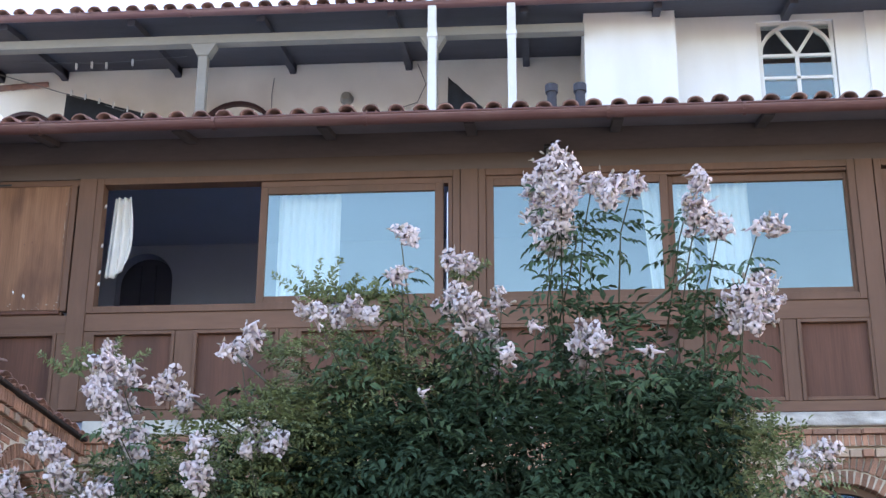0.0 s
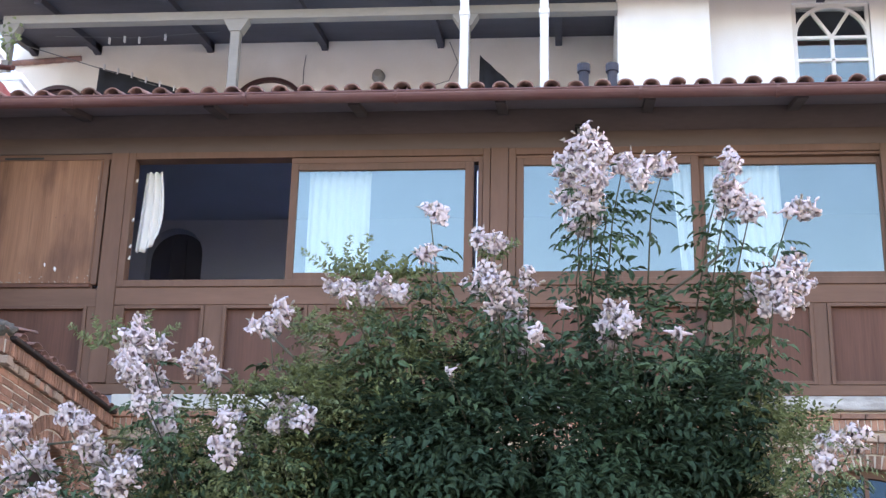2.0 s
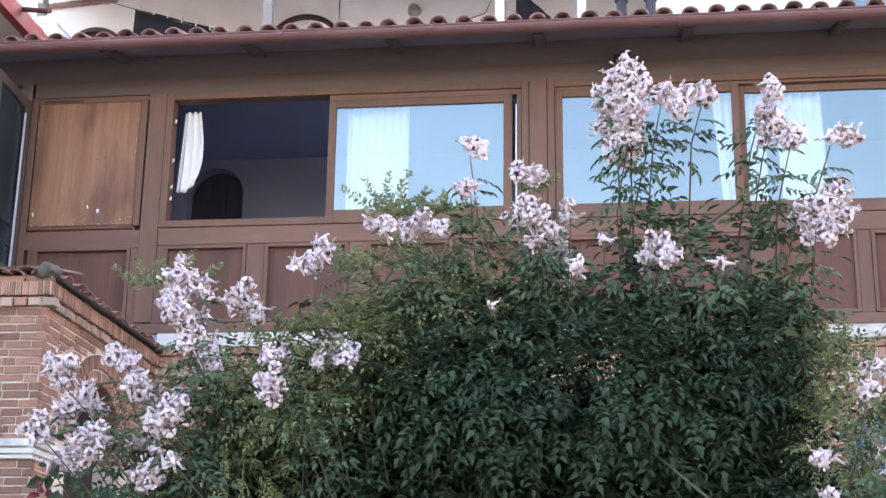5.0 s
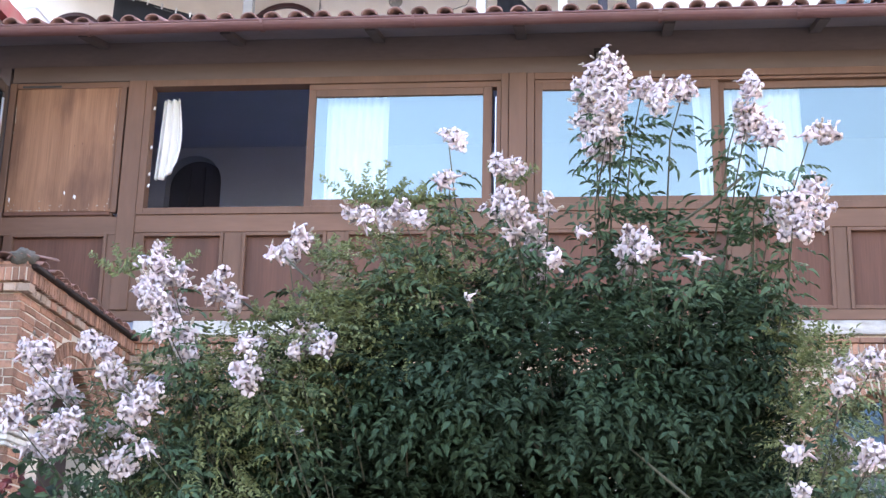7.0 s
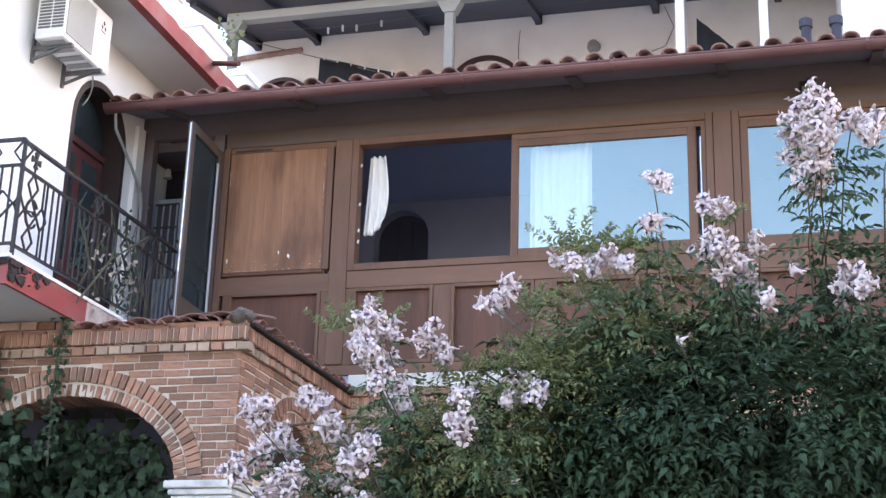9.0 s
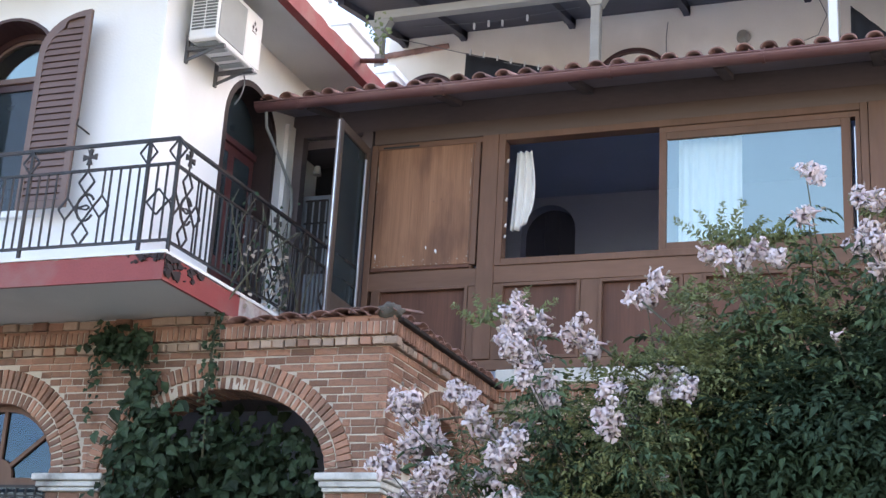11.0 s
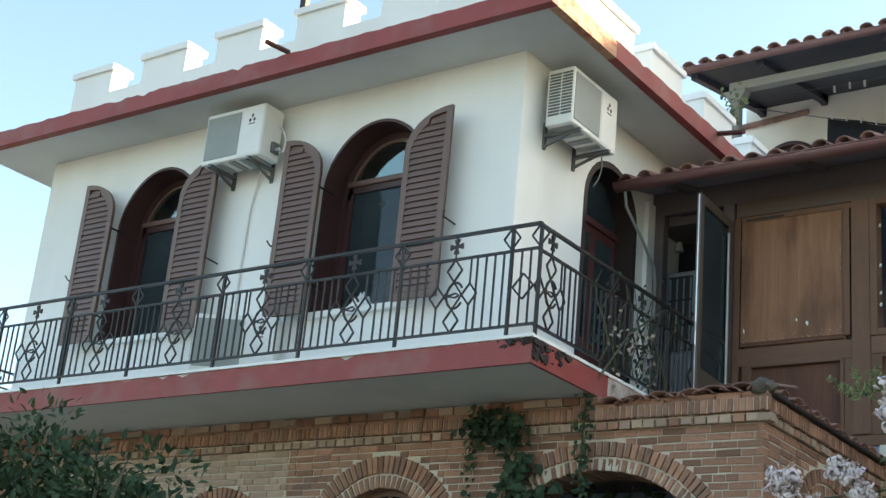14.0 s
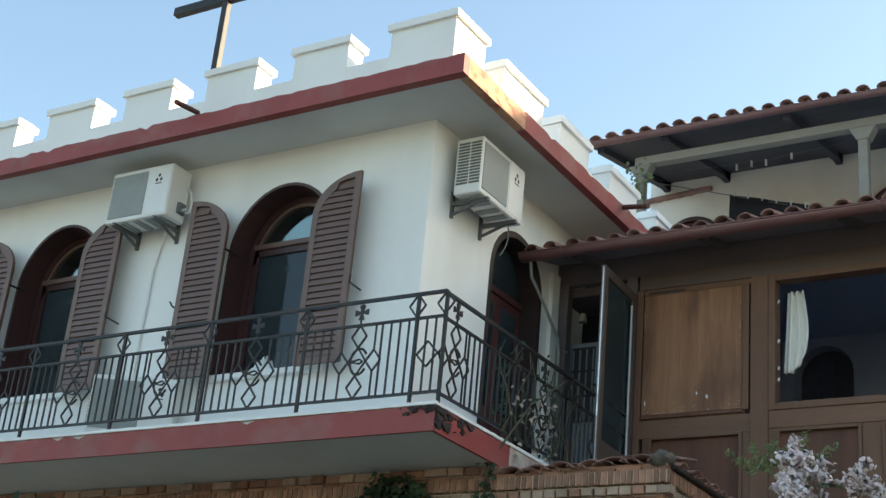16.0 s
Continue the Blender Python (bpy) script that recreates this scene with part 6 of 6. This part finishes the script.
# long bare canes and feathery tips
for p in (((-1.37, 5.99, 3.36), (-1.1, 6.04, 3.12), (-.72, 6.14, 2.78), (-.5, 6.24, 2.5)), ((-1.62, 5.99, 3.2), (-1.35, 6.04, 3.02), (-.9, 6.09, 2.72), (-.55, 6.24, 2.45)),
          ((-1.18, 5.99, 2.98), (-.8, 6.04, 2.83), (-.3, 6.14, 2.6), (-.1, 6.24, 2.4)), ((-2.4, 6.00, 2.83), (-2.0, 5.99, 2.87), (-1.6, 6.04, 2.8), (-1.2, 6.14, 2.5)), ((.15, 5.89, 2.5), (.3, 5.84, 2.36), (.5, 5.89, 2.2), (.6, 6.04, 1.9)),
          ((.2, 6.04, 3.35), (.4, 6.02, 3.52), (.55, 6.04, 3.63), (.68, 6.09, 3.75))):
    part("cane", tube(bmesh.new(), p, .005, 7, .008), STEM, shrub, smooth=True)
fol = Foliage(24)
for x, z, h, n in ((-1.02, 3.60, .24, 5), (-.9, 3.58, .19, 4), (-.68, 3.5, .2, 4), (-1.2, 3.34, .16, 4), (-1.1, 3.05, .17, 3), (-1.5, 3.02, .16, 3), (-.76, 3.6, .13, 3), (-2.12, 3.28, .18, 4), (-1.93, 3.3, .18, 3), (-.35, 3.7, .13, 4), (.85, 2.95, .17, 4), (.93, 2.86, .17, 4), (-1.38, 3.06, .13, 4), (-1.2, 3.15, .12, 3)):
    for k in range(n):
        a = (k / max(1, n - 1) - .5) * 1.9
        t = np.linspace(.1, 1, 12) ** .9
        b = np.stack([x + np.sin(a) * h * t, np.full(12, 6.02) - .05 * t * math.cos(k * 2.1), z + np.cos(a) * h * t * .9], 1)
        for s in (-1, 1):
            ax = np.stack([np.cos(a) * s + np.sin(a) * .8 * np.ones(12), np.full(12, -.2), -np.sin(a) * s + np.cos(a) * .8 * np.ones(12)], 1)
            for row in range(2):
                L = .036 * (1.1 - t * .5) * fol.rng.uniform(.6, 1.25, 12)
                fol.leaflets(b + fol.rng.normal(0, .004, b.shape), ax + fol.rng.normal(0, .45, ax.shape), np.tile([0, -1.0, .4], (12, 1)) + fol.rng.normal(0, .5, ax.shape), L, L * .42)
fol.make("feathery_foliage", LEAF_PALE, shrub)

# leafy tree at the edge of the yard
tree = thing("citrus_tree", (-8.0, 6.6, 0), "small dark green citrus tree, only its top in view", "tree")
bm = tube(bmesh.new(), ((-7.9, 6.6, -.05), (-7.85, 6.6, 1.0), (-7.8, 6.6, 1.9), (-7.8, 6.6, 3.3)), .07, 10, .012)
for k in range(7):
    a = k * 2.4
    tube(bm, ((-7.82, 6.6, 1.3 + k * .22), (-7.8 + .4 * math.cos(a), 6.6 + .35 * math.sin(a), 1.9 + k * .2), (-7.8 + .75 * math.cos(a), 6.6 + .6 * math.sin(a), 2.4 + k * .17)), .03, 7, .008)
part("trunk", bm, STEM, tree, smooth=True)
fol = Foliage(31)
for x, z, rx, rz in ((-8.9, 3.0, .6, .45), (-8.2, 2.85, .7, .42), (-8.74, 3.62, .09, .38), (-8.72, 3.5, .17, .2), (-8.3, 3.34, .13, .2), (-9.3, 3.2, .35, .35), (-7.95, 3.36, .06, .24), (-7.9, 3.15, .2, .2), (-7.45, 3.02, .22, .22), (-7.3, 3.3, .05, .2), (-8.2, 2.4, 1.3, .5), (-9.8, 2.9, .5, .5)):
    p, d = shell_points(fol.rng, (x, 6.8, z), (rx, .45, rz), int(1500 * rx))
    L = fol.rng.uniform(.06, .105, len(p))
    fol.leaflets(p, d + fol.rng.normal(0, .6, d.shape) + np.array([0, 0, .25]), fol.rng.normal(0, .5, d.shape) + np.array([0, -.6, .8]), L, L * .48, .12, .12)
fol.make("crown", LEAF, tree, "glossy dark green leaves")

# climbing plant over the arch and the balcony corner
ivy = thing("climbing_vine", (-5.9, 10.4, 0), "dark leafy vine filling the arch and climbing the bricks", "climbing plant")
fol = Foliage(41)
dead = Foliage(42)
rng = np.random.default_rng(9)


def ivy_patch(f, x, z, rx, rz, y, ry, n, size=.085, down=.6):
    p = np.stack([rng.normal(x, rx * .5, n), rng.uniform(y - ry, y + ry, n), rng.normal(z, rz * .5, n)], 1)
    ax = np.stack([rng.normal(0, .7, n), rng.normal(-.35, .3, n), rng.normal(-down, .5, n)], 1)
    L = rng.uniform(.6, 1.2, n) * size
    f.leaflets(p, ax, np.stack([rng.normal(0, .4, n), rng.normal(-1, .2, n), rng.normal(.45, .3, n)], 1), L, L * .72, .1, .2)


ivy_patch(fol, -6.1, 3.0, .75, .75, 10.85, .3, 1150, .13)
ivy_patch(fol, -5.95, 3.5, .7, .35, 10.62, .2, 480, .12)
ivy_patch(fol, -6.1, 2.2, .9, .9, 10.9, .3, 650, .13)
ivy_patch(fol, -5.3, 3.2, .35, .5, 10.7, .2, 130, .11)
ivy_patch(fol, -6.5, 3.55, .3, .5, 10.15, .16, 420, .13)
ivy_patch(fol, -6.7, 3.1, .2, .5, 10.1, .12, 220, .1)
ivy_patch(fol, -6.55, 4.0, .14, .22, 10.06, .04, 130)
ivy_patch(fol, -6.98, 4.42, .16, .14, 10.04, .04, 110)
ivy_patch(fol, -6.72, 4.36, .2, .14, 10.03, .05, 130, .1)
ivy_patch(fol, -7.08, 4.1, .07, .2, 10.08, .03, 26, .07)
ivy_patch(fol, -7.08, 3.75, .05, .12, 10.08, .03, 8, .07)
for k in range(12):
    ivy_patch(fol, -5.92 + .02 * math.sin(k), 4.62 - k * .1, .07, .1, 10.05, .03, 11, .06)
ivy_patch(fol, -5.95, 5.15, .1, .5, 10.35, .2, 120, .05)
ivy_patch(fol, -5.85, 5.3, .06, .5, 10.9, .3, 60, .05)
ivy_patch(dead, -5.86, 5.2, .06, .35, 10.7, .4, 80, .05)
fol.make("leaves", LEAF_DARK, ivy)
dead.make("dry_leaves", BUD, ivy)
for k in range(9):
    a = -6.9 + k * .25
    pts = [(a + .16 * math.sin(k * 1.7 + j * 1.3), 11.0 - .04 * j + .1 * math.cos(k * 3 + j), .0 + j * .58) for j in range(7)]
    part("vine_stem", tube(bmesh.new(), pts, .012, 6, .005), STEM, ivy, smooth=True)
part("vine_stem", tube(bmesh.new(), ((-5.93, 10.08, 3.4), (-5.95, 10.07, 4.0), (-5.92, 10.05, 4.6), (-5.82, 10.2, 4.9), (-5.84, 10.6, 5.3), (-5.83, 11.2, 5.7)), .01, 6), STEM, ivy, smooth=True)
for k in range(10):
    pts = [(-5.85 + .03 * math.sin(k * 2 + j), 10.1 + k * .16 + .1 * math.sin(j * 1.3 + k), 4.9 + j * .17) for j in range(6)]
    part("vine_stem", tube(bmesh.new(), pts, .007, 5, .003), STEM, ivy, smooth=True)

fol = Foliage(51)
ivy_patch(fol, -8.9, 12.05, .22, .3, 19.25, .1, 60, .09)
fol.make("leaves", LEAF_PALE, pp)

# red-leaved plant low beside the shrub
red = thing("poinsettia_plant", (-2.5, 6.1, 0), "small poinsettia plant with red bracts", "plant")
part("stalk", tube(bmesh.new(), ((-2.5, 6.15, -.05), (-2.48, 6.15, 1.2), (-2.5, 6.1, 2.25)), .015, 7, .008), STEM, red)
fol = Foliage(61)
ivy_patch(fol, -2.5, 2.12, .3, .3, 6.1, .15, 160, .09)
fol.make("leaves", LEAF_DARK, red)
fol = Foliage(62)
for x, z in ((-2.52, 2.36), (-2.44, 2.33), (-2.58, 2.27)):
    ivy_patch(fol, x, z, .05, .04, 6.0, .03, 9, .05, .1)
fol.make("bracts", REDLEAF, red)
